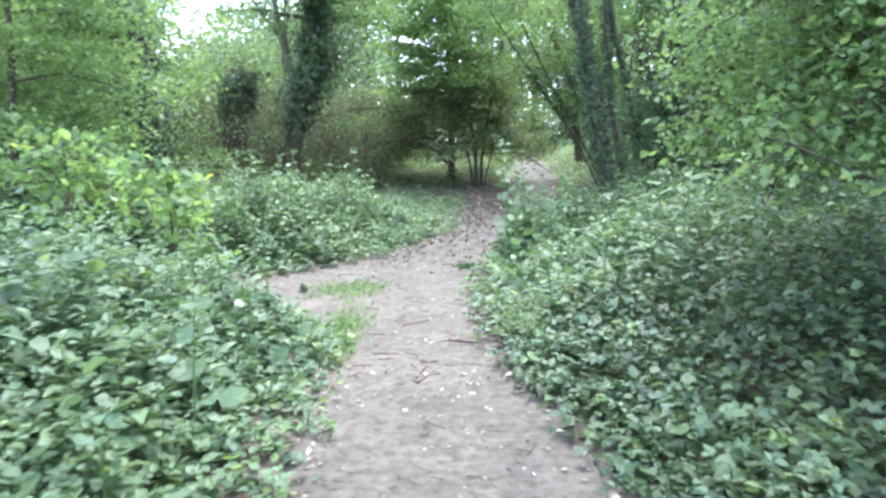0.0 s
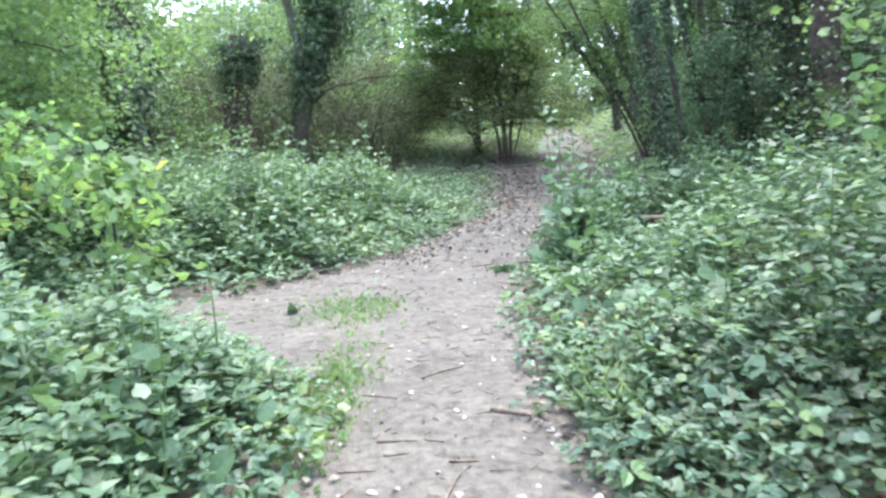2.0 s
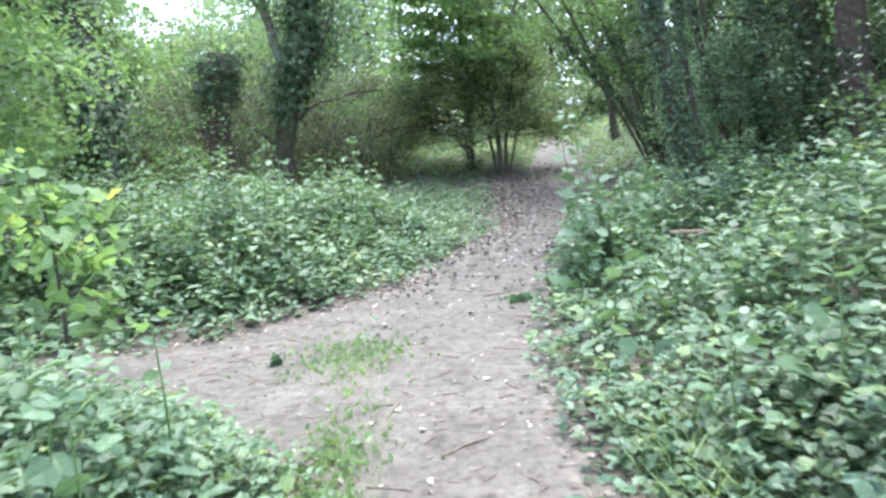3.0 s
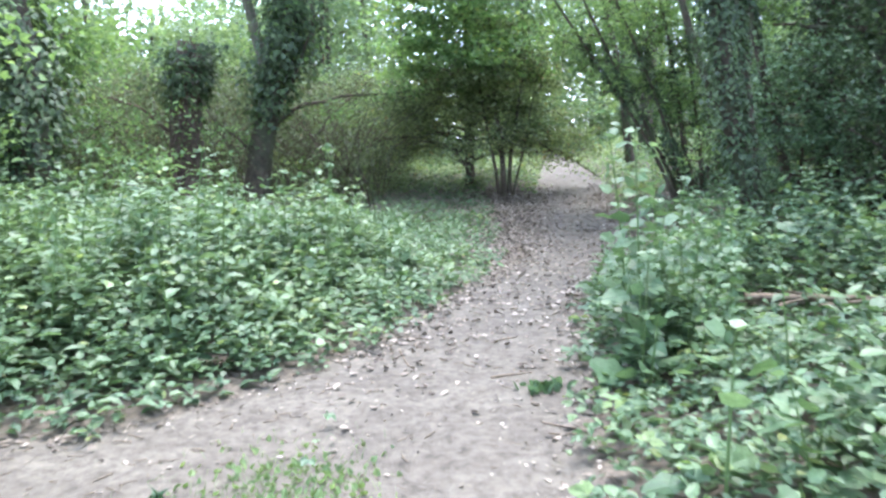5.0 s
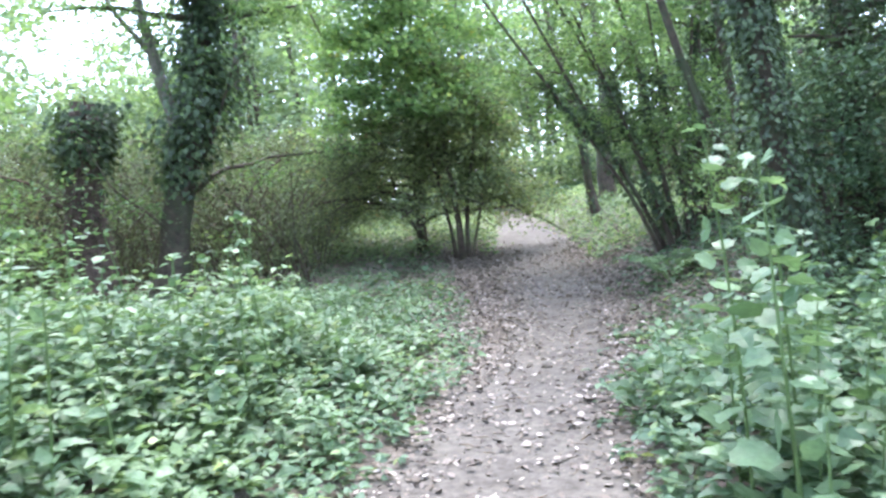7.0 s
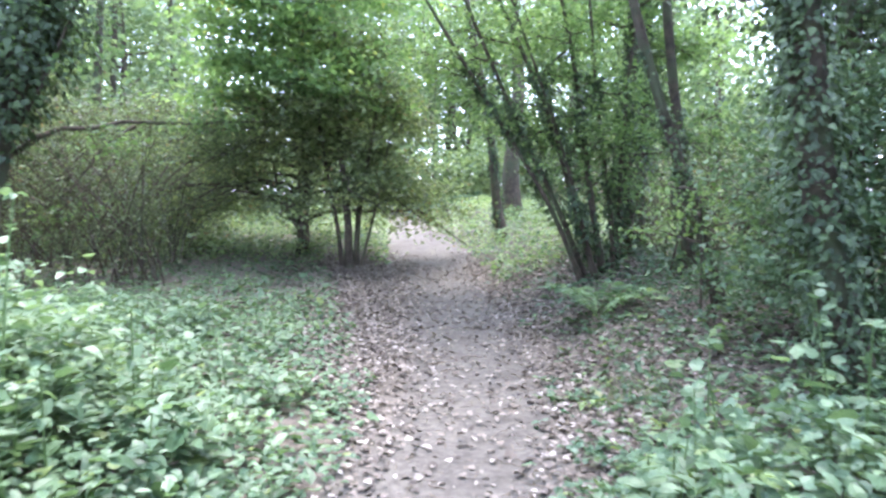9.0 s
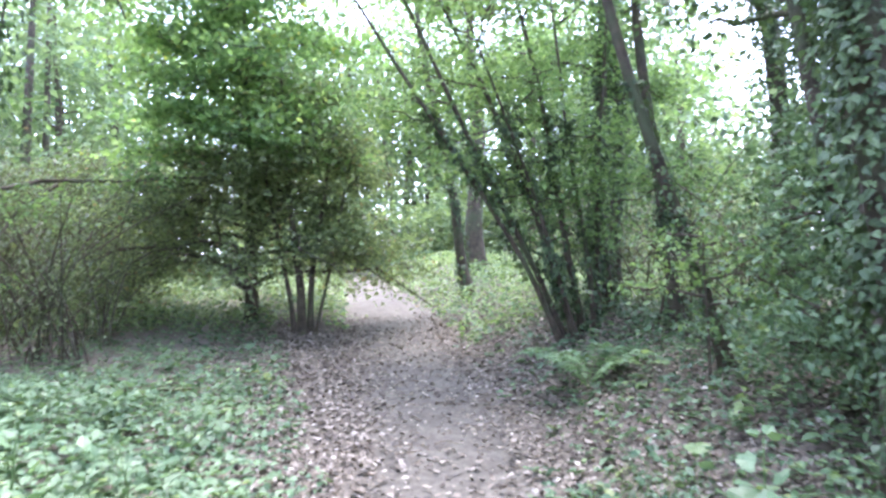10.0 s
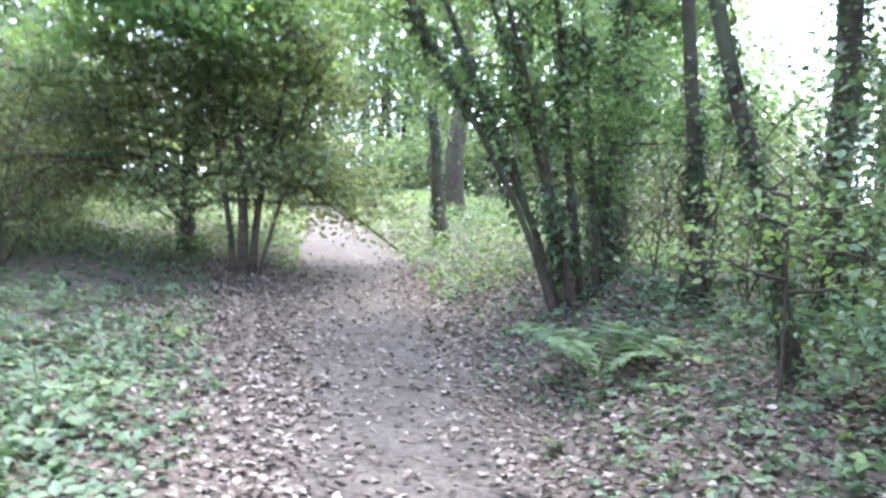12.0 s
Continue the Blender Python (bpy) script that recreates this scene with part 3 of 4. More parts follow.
tree("ivy_clad_tree", "tall forked trunk with thick dark ivy round its head", -4.28, 20.4, 7.8, 0.24, toward=(0.25, -0.3), limbs=16, first=0.58, reach=3.3, rise=0.25, droop=0.2, leaves=6500, leaf=0.10, leaf_mat=HAZEL, ivy=9000, ivy_top=7.5, ivy_depth=0.42, ivy_low=2.2, ivy_leaf=(0.06, 0.13),
     extra=[([(0.4, 0, 1.8), (0.9, 0.8, 2.3), (1.8, 1.8, 2.55), (2.9, 2.2, 2.6), (3.9, 2.3, 2.7)], 0.05, 5), ([(1.8, 1.8, 2.5), (1.3, 1.2, 1.9), (0.9, 0.9, 1.1)], 0.035, 2),
            ([(0.55, 0, 2.2), (0.38, 0.1, 3.0), (-0.12, 0.2, 5.2), (-0.5, 0.3, 8.2)], 0.16, 5, PALEBARK), ([(0.1, 0.15, 4.2), (-0.7, 0.3, 5.3), (-1.5, 0.4, 6.6)], 0.06, 4, PALEBARK),
            ([(0.5, -0.1, 1.9), (1.1, -0.2, 3.0), (1.7, -0.2, 4.4)], 0.05, 4), ([(0.3, -0.1, 1.2), (-0.5, -0.5, 1.9), (-1.0, -0.7, 2.9)], 0.03, 3)],
     stems=[(0, 0, 0.25, 0, -0.75, 0, 7.8, 0.27)])
tree("ivy_clad_stump", "broken reddish-brown dead trunk capped with ivy", -5.55, 20.5, 3.5, 0.36, lean=(0.04, 0), limbs=4, first=0.6, reach=0.8, rise=0.8, leaves=0, bark=DEADBARK, ivy=2600, ivy_top=3.8, ivy_depth=0.34, ivy_low=2.5, ivy_leaf=(0.06, 0.12), taper=0.25,
     extra=[([(0, -0.3, 0), (-0.25, -0.42, 1.2), (0.1, -0.36, 2.6)], 0.07, 1), ([(0.3, -0.2, 0), (0.22, -0.35, 1.5), (-0.15, -0.3, 2.9)], 0.05, 1), ([(0, 0, 1.5), (-0.9, -0.3, 2.3), (-1.6, -0.4, 2.5)], 0.04, 4)])
tree("ivy_clad_tree", "thick dark ivy-covered trunk standing in the nettles", -5.9, 15.3, 8.0, 0.30, lean=(-0.05, 0), limbs=9, first=0.3, reach=2.2, rise=0.4, leaves=5000, toward=(-0.7, 0.1), leaf=0.11, leaf_mat=HAZEL, ivy=5500, ivy_top=6.5, ivy_depth=0.34, ivy_leaf=(0.06, 0.11))
tree("ivy_clad_tree", "leaning trunk sleeved in ivy close to the path", 3.15, 13.0, 7.8, 0.125, lean=(-0.27, 0.02), bend=(0.7, 0), limbs=6, first=0.6, reach=1.4, rise=0.4, leaves=1500, leaf=0.08, leaf_mat=HAZEL, ivy=8600, ivy_top=6.0, ivy_depth=0.12, ivy_leaf=(0.03, 0.058), sides=14)
tree("young_tree", "thin dark leaning trunk", 4.0, 14.3, 8.0, 0.065, lean=(-0.24, 0), bend=(0.4, 0), limbs=5, first=0.55, reach=1.0, leaves=700, leaf=0.08, ivy=700, ivy_top=4, ivy_depth=0.05)
tree("young_tree", "thin dark leaning trunk", 3.25, 13.6, 8.0, 0.055, lean=(-0.10, 0), bend=(0.2, 0), limbs=5, first=0.55, reach=1.0, leaves=700, leaf=0.08, ivy=500, ivy_top=4, ivy_depth=0.05)
tree("ivy_clad_tree", "dark upright trunk hung with ivy in deep shade", 4.72, 15.0, 7.8, 0.15, lean=(-0.05, 0), limbs=8, first=0.3, reach=1.5, rise=0.2, leaves=3000, leaf=0.08, leaf_mat=IVY_AND_SHADE, ivy=2400, ivy_top=7, ivy_depth=0.14)
tree("ivy_clad_tree", "dark upright trunk hung with ivy in deep shade", 5.15, 14.5, 7.8, 0.2, limbs=9, first=0.2, reach=1.9, rise=0.2, leaves=5000, leaf=0.08, leaf_mat=IVY_AND_SHADE, ivy=3500, ivy_top=7, ivy_depth=0.2)
tree("mature_tree", "thick reddish-brown trunk in deep shade", 5.35, 13.4, 8.0, 0.26, lean=(-0.03, 0), limbs=7, first=0.4, reach=1.6, leaves=3000, leaf=0.08, leaf_mat=IVY_AND_SHADE, bark=DEADBARK)
tree("young_tree", "slender mossy trunk leaning over the path", 4.6, 25.0, 8.5, 0.11, lean=(-0.17, 0), limbs=8, first=0.45, reach=1.6, leaves=1400, leaf=0.09, ivy=800, ivy_top=5, ivy_depth=0.05)
tree("mature_tree", "stout grey-brown trunk at the verge", 5.65, 27.6, 7.8, 0.23, limbs=8, first=0.4, reach=2.2, leaves=1800, leaf=0.10)
tree("hazel_coppice", "coppiced hazel with many stems arching over the path", 4.05, 19.4, 7.5, 0.07, limbs=40, first=0.28, reach=1.5, rise=0.25, leaves=10500, leaf=0.085, leaf_mat=HAZEL, shape=KITE, ivy=3200, ivy_top=3.0, ivy_depth=0.12,
     stems=[(0, 0, -0.50, 0, -1.0, 0, 6.2, 0.038), (0.1, 0.1, -0.44, -0.05, -0.7, 0, 6.4, 0.042), (0.22, 0, -0.28, 0.05, -0.9, 0.2, 6.6, 0.045), (0.38, 0.15, -0.16, -0.06, -0.6, 0, 6.4, 0.05),
            (0.5, 0.05, -0.06, 0.05, -0.3, 0.2, 6.4, 0.04), (0.2, -0.12, -0.38, -0.1, -0.2, -0.3, 5.2, 0.03), (0.6, 0.2, 0.05, 0.04, 0.2, 0.1, 6.0, 0.042), (0.3, 0.2, -0.22, 0.08, -0.2, 0.3, 4.6, 0.025)])
tree("ivy_clad_tree", "upright trunk clothed in ivy beside the hazel", 5.45, 20.9, 7.8, 0.13, lean=(0.0, 0), limbs=8, first=0.35, reach=1.8, leaves=3000, leaf=0.10, ivy=4000, ivy_top=6.5, ivy_depth=0.18)
tree("ivy_clad_tree", "upright trunk clothed in ivy beside the hazel", 6.1, 21.6, 7.8, 0.11, lean=(-0.01, 0), limbs=7, first=0.4, reach=1.6, leaves=3500, leaf=0.10, ivy=2200, ivy_top=5, ivy_depth=0.14)
tree("ash_tree", "straight bare grey-brown trunk", 5.45, 18.9, 10.0, 0.09, lean=(-0.13, 0), bend=(0.3, 0), limbs=5, first=0.62, reach=1.5, leaves=1500, leaf=0.1, bark=BARK, ivy=500, ivy_top=2.4, ivy_depth=0.06)
tree("ash_tree", "slender grey trunk leaning beside the straight one", 4.2, 16.2, 9.0, 0.062, lean=(-0.39, 0), bend=(1.2, 0), limbs=4, first=0.65, reach=1.4, leaves=1200, leaf=0.1, bark=BARK, ivy=900, ivy_top=2.6, ivy_depth=0.05, ivy_leaf=(0.03, 0.055))
tree("ivy_clad_tree", "upright trunk with ivy and side shoots", 7.1, 18.6, 9.5, 0.16, lean=(-0.12, 0), limbs=8, first=0.4, reach=1.6, leaves=3500, leaf=0.1, ivy=3200, ivy_top=7, ivy_depth=0.2)
BOUGHS = [(1.65, 5.0, 1.5), (1.6, 4.6, 2.2), (1.8, 5.5, 1.9), (1.85, 4.0, 1.5), (2.1, 3.5, 2.0), (1.65, 5.2, 2.8), (1.9, 4.4, 2.7), (2.2, 5.8, 2.3), (2.4, 3.2, 1.35), (2.2, 5.0, 1.3), (2.7, 4.2, 2.3), (2.5, 5.5, 3.0), (1.6, 4.3, 3.2), (2.0, 4.7, 1.8), (2.3, 5.3, 2.0), (2.2, 4.0, 2.4)]
tree("hazel_tree", "bright green hazel with boughs hanging low over ivy and brambles", 3.8, 4.9, 4.6, 0.06, limbs=26, first=0.4, reach=1.6, rise=0.2, droop=0.3, leaves=15000, leaf=0.05, leaf_mat=HAZEL, shape=OVAL, toward=(-0.4, 0.0), spray=0.17, flat=0.35,
     stems=[(0, 0, -0.10, 0, -0.4, 0, 4.6, 0.05), (0.1, 0.15, -0.02, -0.12, 0.3, 0, 4.2, 0.04), (-0.1, 0, 0.02, 0.12, 0, 0, 4.4, 0.04)],
     extra=[([(-0.05, 0, 0.8 + 0.3 * z), (0.4 * (x - 3.8), 0.4 * (y - 4.9), z + 0.15), (0.75 * (x - 3.8), 0.75 * (y - 4.9), z + 0.25), (x - 3.8, y - 4.9, z)], 0.018, 22) for x, y, z in BOUGHS])
# This hazel takes the darker ivy green so that it looks shaded.
tree("hazel_shrub", "leafy hazel arching over the brambles, coloured dark as if shaded", 4.6, 8.3, 4.3, 0.05, limbs=14, first=0.42, reach=1.3, rise=0.15, droop=0.2, leaves=4000, leaf=0.05, leaf_mat=IVY_AND_SHADE, shape=OVAL, category="shrub", flat=0.35)
tree("hazel_shrub", "dark leafy shrub standing behind the brambles", 5.4, 9.0, 5.0, 0.06, limbs=18, first=0.2, reach=1.8, rise=0.2, droop=0.2, leaves=9000, leaf=0.08, leaf_mat=IVY_AND_SHADE, category="shrub",
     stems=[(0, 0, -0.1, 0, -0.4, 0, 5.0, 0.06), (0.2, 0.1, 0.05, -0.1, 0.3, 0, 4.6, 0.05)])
tree("sycamore_sapling", "yellow-green sycamore sapling above the nettles", -4.5, 8.9, 1.7, 0.03, limbs=12, first=0.55, reach=1.05, rise=0.1, droop=0.2, leaves=480, leaf=0.08, leaf_mat=SYCAMORE, shape=LOBED, category="sapling", spray=0.2, flat=0.35, toward=(0.3, -0.2))
tree("sycamore_sapling", "yellow-green sycamore sapling above the nettles", -2.9, 7.9, 1.5, 0.018, limbs=5, first=0.4, reach=0.5, rise=0.1, droop=0.3, leaves=140, leaf=0.10, leaf_mat=SYCAMORE, shape=LOBED, category="sapling", spray=0.12, toward=(0.3, 0))
tree("sycamore_tree", "young sycamore with drooping layered leaves", -6.2, 11.0, 6.0, 0.08, limbs=18, first=0.2, reach=2.1, rise=0.15, droop=0.2, leaves=11000, leaf=0.075, leaf_mat=HAZEL, shape=IVYLEAF, flat=0.3)
tree("hazel_shrub", "leafy hazel shrub at the back of the nettles", -7.6, 13.2, 6.0, 0.06, limbs=18, first=0.1, reach=2.1, rise=0.2, leaves=9000, leaf=0.09, leaf_mat=HAZEL, category="shrub")
tree("hazel_sapling", "slim hazel sapling with pale green leaves", 3.7, 15.8, 1.4, 0.016, lean=(0.0, 0.0), limbs=7, first=0.5, reach=0.9, rise=0.1, leaves=420, leaf=0.055, leaf_mat=HAZEL, shape=OVATE, category="sapling", spray=0.13, flat=0.25)
tree("hazel_shrub", "leafy hazel shrub beside the ivy-sleeved trunk", 4.05, 14.4, 2.4, 0.03, limbs=18, first=0.15, reach=0.85, rise=0.2, leaves=4200, leaf=0.055, leaf_mat=NETTLE, shape=OVATE, category="shrub", spray=0.26)

# Unseen tree, added so that its high crown dims the fork and the beds.
tree("mature_tree", "unseen tall tree, its wide crown added to shade the fork", -6.6, 6.2, 10.0, 0.24, limbs=20, first=0.6, reach=4.0, rise=0.2, leaves=9000, leaf=0.13, toward=(0.8, 0.05))
for sx, sy, sh in ((-7.4, 23.6, 3.0), (-5.0, 24.6, 3.2), (-2.7, 25.6, 2.8), (-8.8, 21.6, 3.4)):
    tree("blackthorn_shrub", "dark dense blackthorn shrub behind the trunks", sx, sy, sh, 0.05, limbs=20, first=0.1, reach=1.5, rise=0.3, leaves=4200, leaf=0.075, leaf_mat=THORN, category="shrub", twigs=9)
tree("hazel_shrub", "leafy hazel shrub at the back of the nettles", -7.0, 17.6, 5.6, 0.06, limbs=20, first=0.15, reach=2.0, rise=0.25, leaves=5600, leaf=0.085, leaf_mat=HAZEL, category="shrub")
for sx, sy, sh in ((-4.4, 32.0, 7.5), (-1.9, 33.6, 8.0), (-13.6, 29.4, 9.0), (-9.3, 33.0, 5.0), (9.4, 33.0, 7.5)):
    tree("mature_tree", "leafy grey-trunked tree standing far back in the wood", sx, sy, sh, 0.14, limbs=16, first=0.15, reach=2.2, rise=0.25, leaves=2300, leaf=0.11, leaf_mat=FARLEAF, spray=0.4)
# Added dark mass that fills the black, shaded gaps between the trunks.
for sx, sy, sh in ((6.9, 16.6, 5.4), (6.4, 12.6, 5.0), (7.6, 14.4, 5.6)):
    tree("holly_shrub", "dense holly added behind the trunks, coloured dark for deep shade", sx, sy, sh, 0.06, limbs=24, first=0.06, reach=1.5, rise=0.2, leaves=6500, leaf=0.08, leaf_mat=IVY_AND_SHADE, category="shrub", twigs=9)
# Two unseen trees whose crowns are added to darken the start of the path.
tree("mature_tree", "unseen tall tree, its wide crown added to shade the path's start", -3.7, 1.2, 9.5, 0.22, limbs=28, first=0.6, reach=4.2, rise=0.2, leaves=17000, leaf=0.13, toward=(0.8, 0.3))
tree("mature_tree", "unseen tall tree, its wide crown added to shade the path's start", 5.6, 3.4, 8.5, 0.2, limbs=30, first=0.42, reach=4.0, rise=0.2, leaves=25000, leaf=0.13, toward=(-0.6, 0.05))

# ---- thicket and far woods ----


def far_height(x, y):
    """The wood behind is lower where the sky shows through."""
    az = np.degrees(np.arctan2(x, y - 9))
    left_gap = np.exp(-((az + 22.5) / 4.6) ** 2)
    right_gap = np.exp(-((az - 38) / 7.5) ** 2)
    return 9.5 - 5.6 * left_gap - 5.6 * right_gap


def far_woods():
    spots = []
    for count, x0, x1, y0, y1 in ((104, -28, 26, 28.5, 48), (20, -1.5, 12, 38.5, 46), (75, -26, 26, 2, 29), (34, -24, 24, -16, 2)):
        made = 0
        while made < count:
            x, y = rng.uniform(x0, x1), rng.uniform(y0, y1)
            if (-9.5 < x < 8.5 and -4 < y < 29) or (-2.5 < x < 11 and y < 38.4) or (on_path(np.array([x]), np.array([y]))[0] > -1.2):
                continue
            spots.append((x, y))
            made += 1
    trunks, at_all = [], []
    for x, y in spots:
        h = float(far_height(np.array(x), np.array(y))) * rng.uniform(0.8, 1.15)
        z0 = float(land(x, y))
        r = rng.uniform(0.06, 0.2)
        lx, ly = rng.normal(0, 0.06, 2)
        zz = np.linspace(0, h * 0.9, 7)
        trunks.append(tube(np.column_stack([x + lx * zz, y + ly * zz, z0 - 0.1 + zz]), r * (1 - 0.7 * zz / h), 6))
        n = (1900 if x < -3 else 1350) if y > 28 else 950 if y > 8 else 400
        clumps = 46
        c = np.column_stack([rng.normal(0, 1.3, clumps), rng.normal(0, 1.3, clumps), h * (0.04 + 0.96 * rng.random(clumps) ** 0.9)])
        p = c[rng.integers(0, clumps, n)] + rng.normal(0, 1, (n, 3)) * np.array([0.42, 0.42, 0.28])
        at_all.append(p + np.array([x, y, z0]) + np.column_stack([lx * p[:, 2], ly * p[:, 2], np.zeros(n)]))
    at = np.vstack(at_all)
    root = tagged(new("far_woods", leaf_cloud("far_woods", at, facing(len(at), 1.0), around(len(at), 0.3), rng.uniform(0.13, 0.31, len(at)), KITE, FARLEAF)),
                  "green leafy woodland closing the view all round", "woods", kind="stuff")
    tagged(part("trunks", tubes_mesh("trunks", trunks, BARK), root, "grey-brown trunks"), kind="stuff")


far_woods()


def thicket(name, label, n, box, height, leaf_n, mat, size=(0.05, 0.1)):
    """Bare thin stems with sparse leaves."""
    stems, at = [], []
    for _ in range(n):
        x, y = rng.uniform(box[0], box[1]), rng.uniform(box[2], box[3])
        z0 = float(land(x, y))
        h = height * rng.uniform(0.5, 1.2)
        a, l = rng.uniform(0, 6.28), rng.uniform(0.15, 1.1)
        q = np.linspace(0, 1, 5)
        p = np.column_stack([x + math.cos(a) * l * h * q ** 1.5, y + math.sin(a) * l * h * q ** 1.5, z0 - 0.05 + h * q * (1 - 0.15 * q)])
        stems.append(tube(p, rng.uniform(0.006, 0.022) * (1 - 0.7 * q), 5))
        at.append(p[rng.integers(1, 5, leaf_n)] + rng.normal(0, 0.25, (leaf_n, 3)))
    at = np.vstack(at)
    root = tagged(new(name, tubes_mesh(name, stems, BARK)), label, "thicket", kind="stuff")
    tagged(part("leaves", leaf_cloud("leaves", at, facing(len(at), 0.6), around(len(at), 0.3), rng.uniform(*size, len(at)), KITE, mat), root, "small sparse leaves"), kind="stuff")


def understorey():
    """Low leafy shrubs that close the view between the trunks."""
    at_all = []
    for _ in range(84):
        x, y = rng.uniform(-16, 14), rng.uniform(26.5, 38)
        if on_path(np.array([x]), np.array([y]))[0] > -1.5 or (x > -1 and x < 10 and y < 34):
            continue
        h = rng.uniform(1.8, 3.6)
        n = 900
        c = np.column_stack([rng.normal(0, 0.8, 24), rng.normal(0, 0.8, 24), h * rng.random(24)])
        at_all.append(c[rng.integers(0, 24, n)] + rng.normal(0, 1, (n, 3)) * np.array([0.3, 0.3, 0.22]) + np.array([x, y, float(land(x, y))]))
    for _ in range(15):
        x, y = rng.uniform(-2, 10.5), rng.uniform(34.8, 38.2)
        n = 700
        c = np.column_stack([rng.normal(0, 0.9, 20), rng.normal(0, 0.7, 20), rng.uniform(1.6, 2.6) * rng.random(20)])
        at_all.append(c[rng.integers(0, 20, n)] + rng.normal(0, 1, (n, 3)) * np.array([0.3, 0.3, 0.22]) + np.array([x, y, float(land(x, y))]))
    at = np.vstack(at_all)
    tagged(new("understorey", leaf_cloud("understorey", at, facing(len(at), 0.6), around(len(at), 0.3), rng.uniform(0.13, 0.26, len(at)), KITE, FARLEAF)),
           "low leafy shrubs between far trunks", "shrubs", kind="stuff")


understorey()
thicket("blackthorn_thicket", "grey-brown tangle of thin bare stems with sparse leaves", 520, (-9.5, -1.7, 20.4, 26.5), 2.6, 80, THORN, (0.035, 0.085))
thicket("blackthorn_thicket", "grey-brown tangle of thin stems behind the trunks", 190, (5.6, 10.5, 18, 27), 2.3, 90, THORN)
# Elder leaves take the ivy green to deepen the shade behind the trunks.
thicket("elder_thicket", "leafy tangle of stems under the trees, coloured dark for shade", 150, (5.0, 9.0, 9.5, 19.0), 2.5, 90, IVY_AND_SHADE)

# ---- litter, twigs and small plants on the path ----


def litter(name, label, n, box, keep, shape, material, lo, hi, lift=0.012):
    x, y = rng.uniform(box[0], box[1], n), rng.uniform(box[2], box[3], n)
    ok = rng.random(n) < keep(x, y)
    x, y = x[ok], y[ok]
    at = np.column_stack([x, y, land(x, y) + rng.uniform(0.004, lift, len(x))])
    m = leaf_cloud(name, at, facing(len(x), 0.28), around(len(x), 0.0), rng.uniform(lo, hi, len(x)), shape, material)
    return tagged(new(name, m), label, "leaf litter", kind="stuff")


def litter_density(x, y):
    centre = np.interp(y, [9, 12, 14, 16, 19, 22, 25], [-0.2, 0.2, 0.95, 1.55, 2.05, 2.5, 2.85])
    off = smooth(0.2, 0.95, np.abs(x - centre))
    far = smooth(8.5, 14, y) * (1 - smooth(22.5, 25, y))
    return np.where((x > left_edge(y) - 2.0 * smooth(14, 18, y)) & (x < right_edge(y) + 2.6), (0.2 + 0.8 * off) * far, 0)


litter("leaf_litter", "dry brown fallen leaves strewn over the path", 100000, (-2, 7.0, 8, 25.5), litter_density, OVAL, DRY, 0.025, 0.072, 0.035)
litter("leaf_litter", "scattered dry leaf scraps along the path", 20000, (-4, 1.3, 1.5, 13), lambda x, y: np.where(on_path(x, y) > -0.1, 0.13 + 0.87 * np.exp(-np.maximum(on_path(x, y), 0) / 0.14), 0), KITE, CHIP, 0.012, 0.045)

litter("leaf_litter", "dry brown leaves gathered along the edges of the path", 16000, (-4.2, 1.6, 1.5, 14), lambda x, y: 0.75 * np.exp(-((on_path(x, y) + 0.02) / 0.13) ** 2), KITE, DRY, 0.025, 0.07, 0.03)



def twig_scatter(n):
    """Short bits of twig trodden into the path."""
    bits = []
    while len(bits) < n:
        x, y = rng.uniform(-3, 3.2), 2 + 20 * rng.random() ** 1.3
        if on_path(np.array([x]), np.array([y]))[0] < -0.1:
            continue
        a, ln, r = rng.uniform(0, 6.28), rng.uniform(0.025, 0.11), rng.uniform(0.0015, 0.004)
        q = np.linspace(-0.5, 0.5, 3)
        px, py = x + np.cos(a) * ln * q + rng.normal(0, 0.004, 3), y + np.sin(a) * ln * q
        bits.append(tube(np.column_stack([px, py, land(px, py) + r + 0.004]), [r, r, r * 0.7], 4))
    tagged(new("twig_litter", tubes_mesh("twig_litter", bits, TWIG)), "small brown bits of twig scattered on the path", "leaf litter", kind="stuff")


twig_scatter(900)


def twig(x, y, length, angle, radius, label="dry brown twig lying on the path", name="twig", bendy=0.06, z=None):
    q = np.linspace(-0.5, 0.5, 6)
    c, s = math.cos(radians(angle)), math.sin(radians(angle))
    off = np.cumsum(rng.normal(0, bendy, 6)) * length * 0.3
    px, py = x + length * q * c - off * s, y + length * q * s + off * c
    base = land(px, py) if z is None else np.full(6, z)
    p = np.column_stack([px, py, base + radius * 0.8])
    ob = new(name, tubes_mesh(name, [tube(p, radius * np.array([1, 0.95, 0.9, 0.8, 0.65, 0.4]), 6, 0.08)], TWIG))
    return tagged(ob, label, "branch" if name != "twig" else "twig", "twigs on the path" if name == "twig" else "")


twig(0.12, 5.8, 0.22, -25, 0.014, "short thick broken stick on the path")
twig(-0.17, 5.0, 0.26, 75, 0.009)
twig(-0.45, 5.5, 0.2, 5, 0.006)
twig(-0.26, 6.5, 0.3, 35, 0.007)
twig(-0.6, 6.1, 0.22, -15, 0.006)
twig(0.1, 9.9, 0.3, 20, 0.008)
for _ in range(44):
    ty = rng.uniform(3.2, 20)
    twig(rng.uniform(float(left_edge(ty)) + 0.1, float(right_edge(ty)) - 0.1), ty, rng.uniform(0.08, 0.28), rng.uniform(0, 180), rng.uniform(0.003, 0.007))
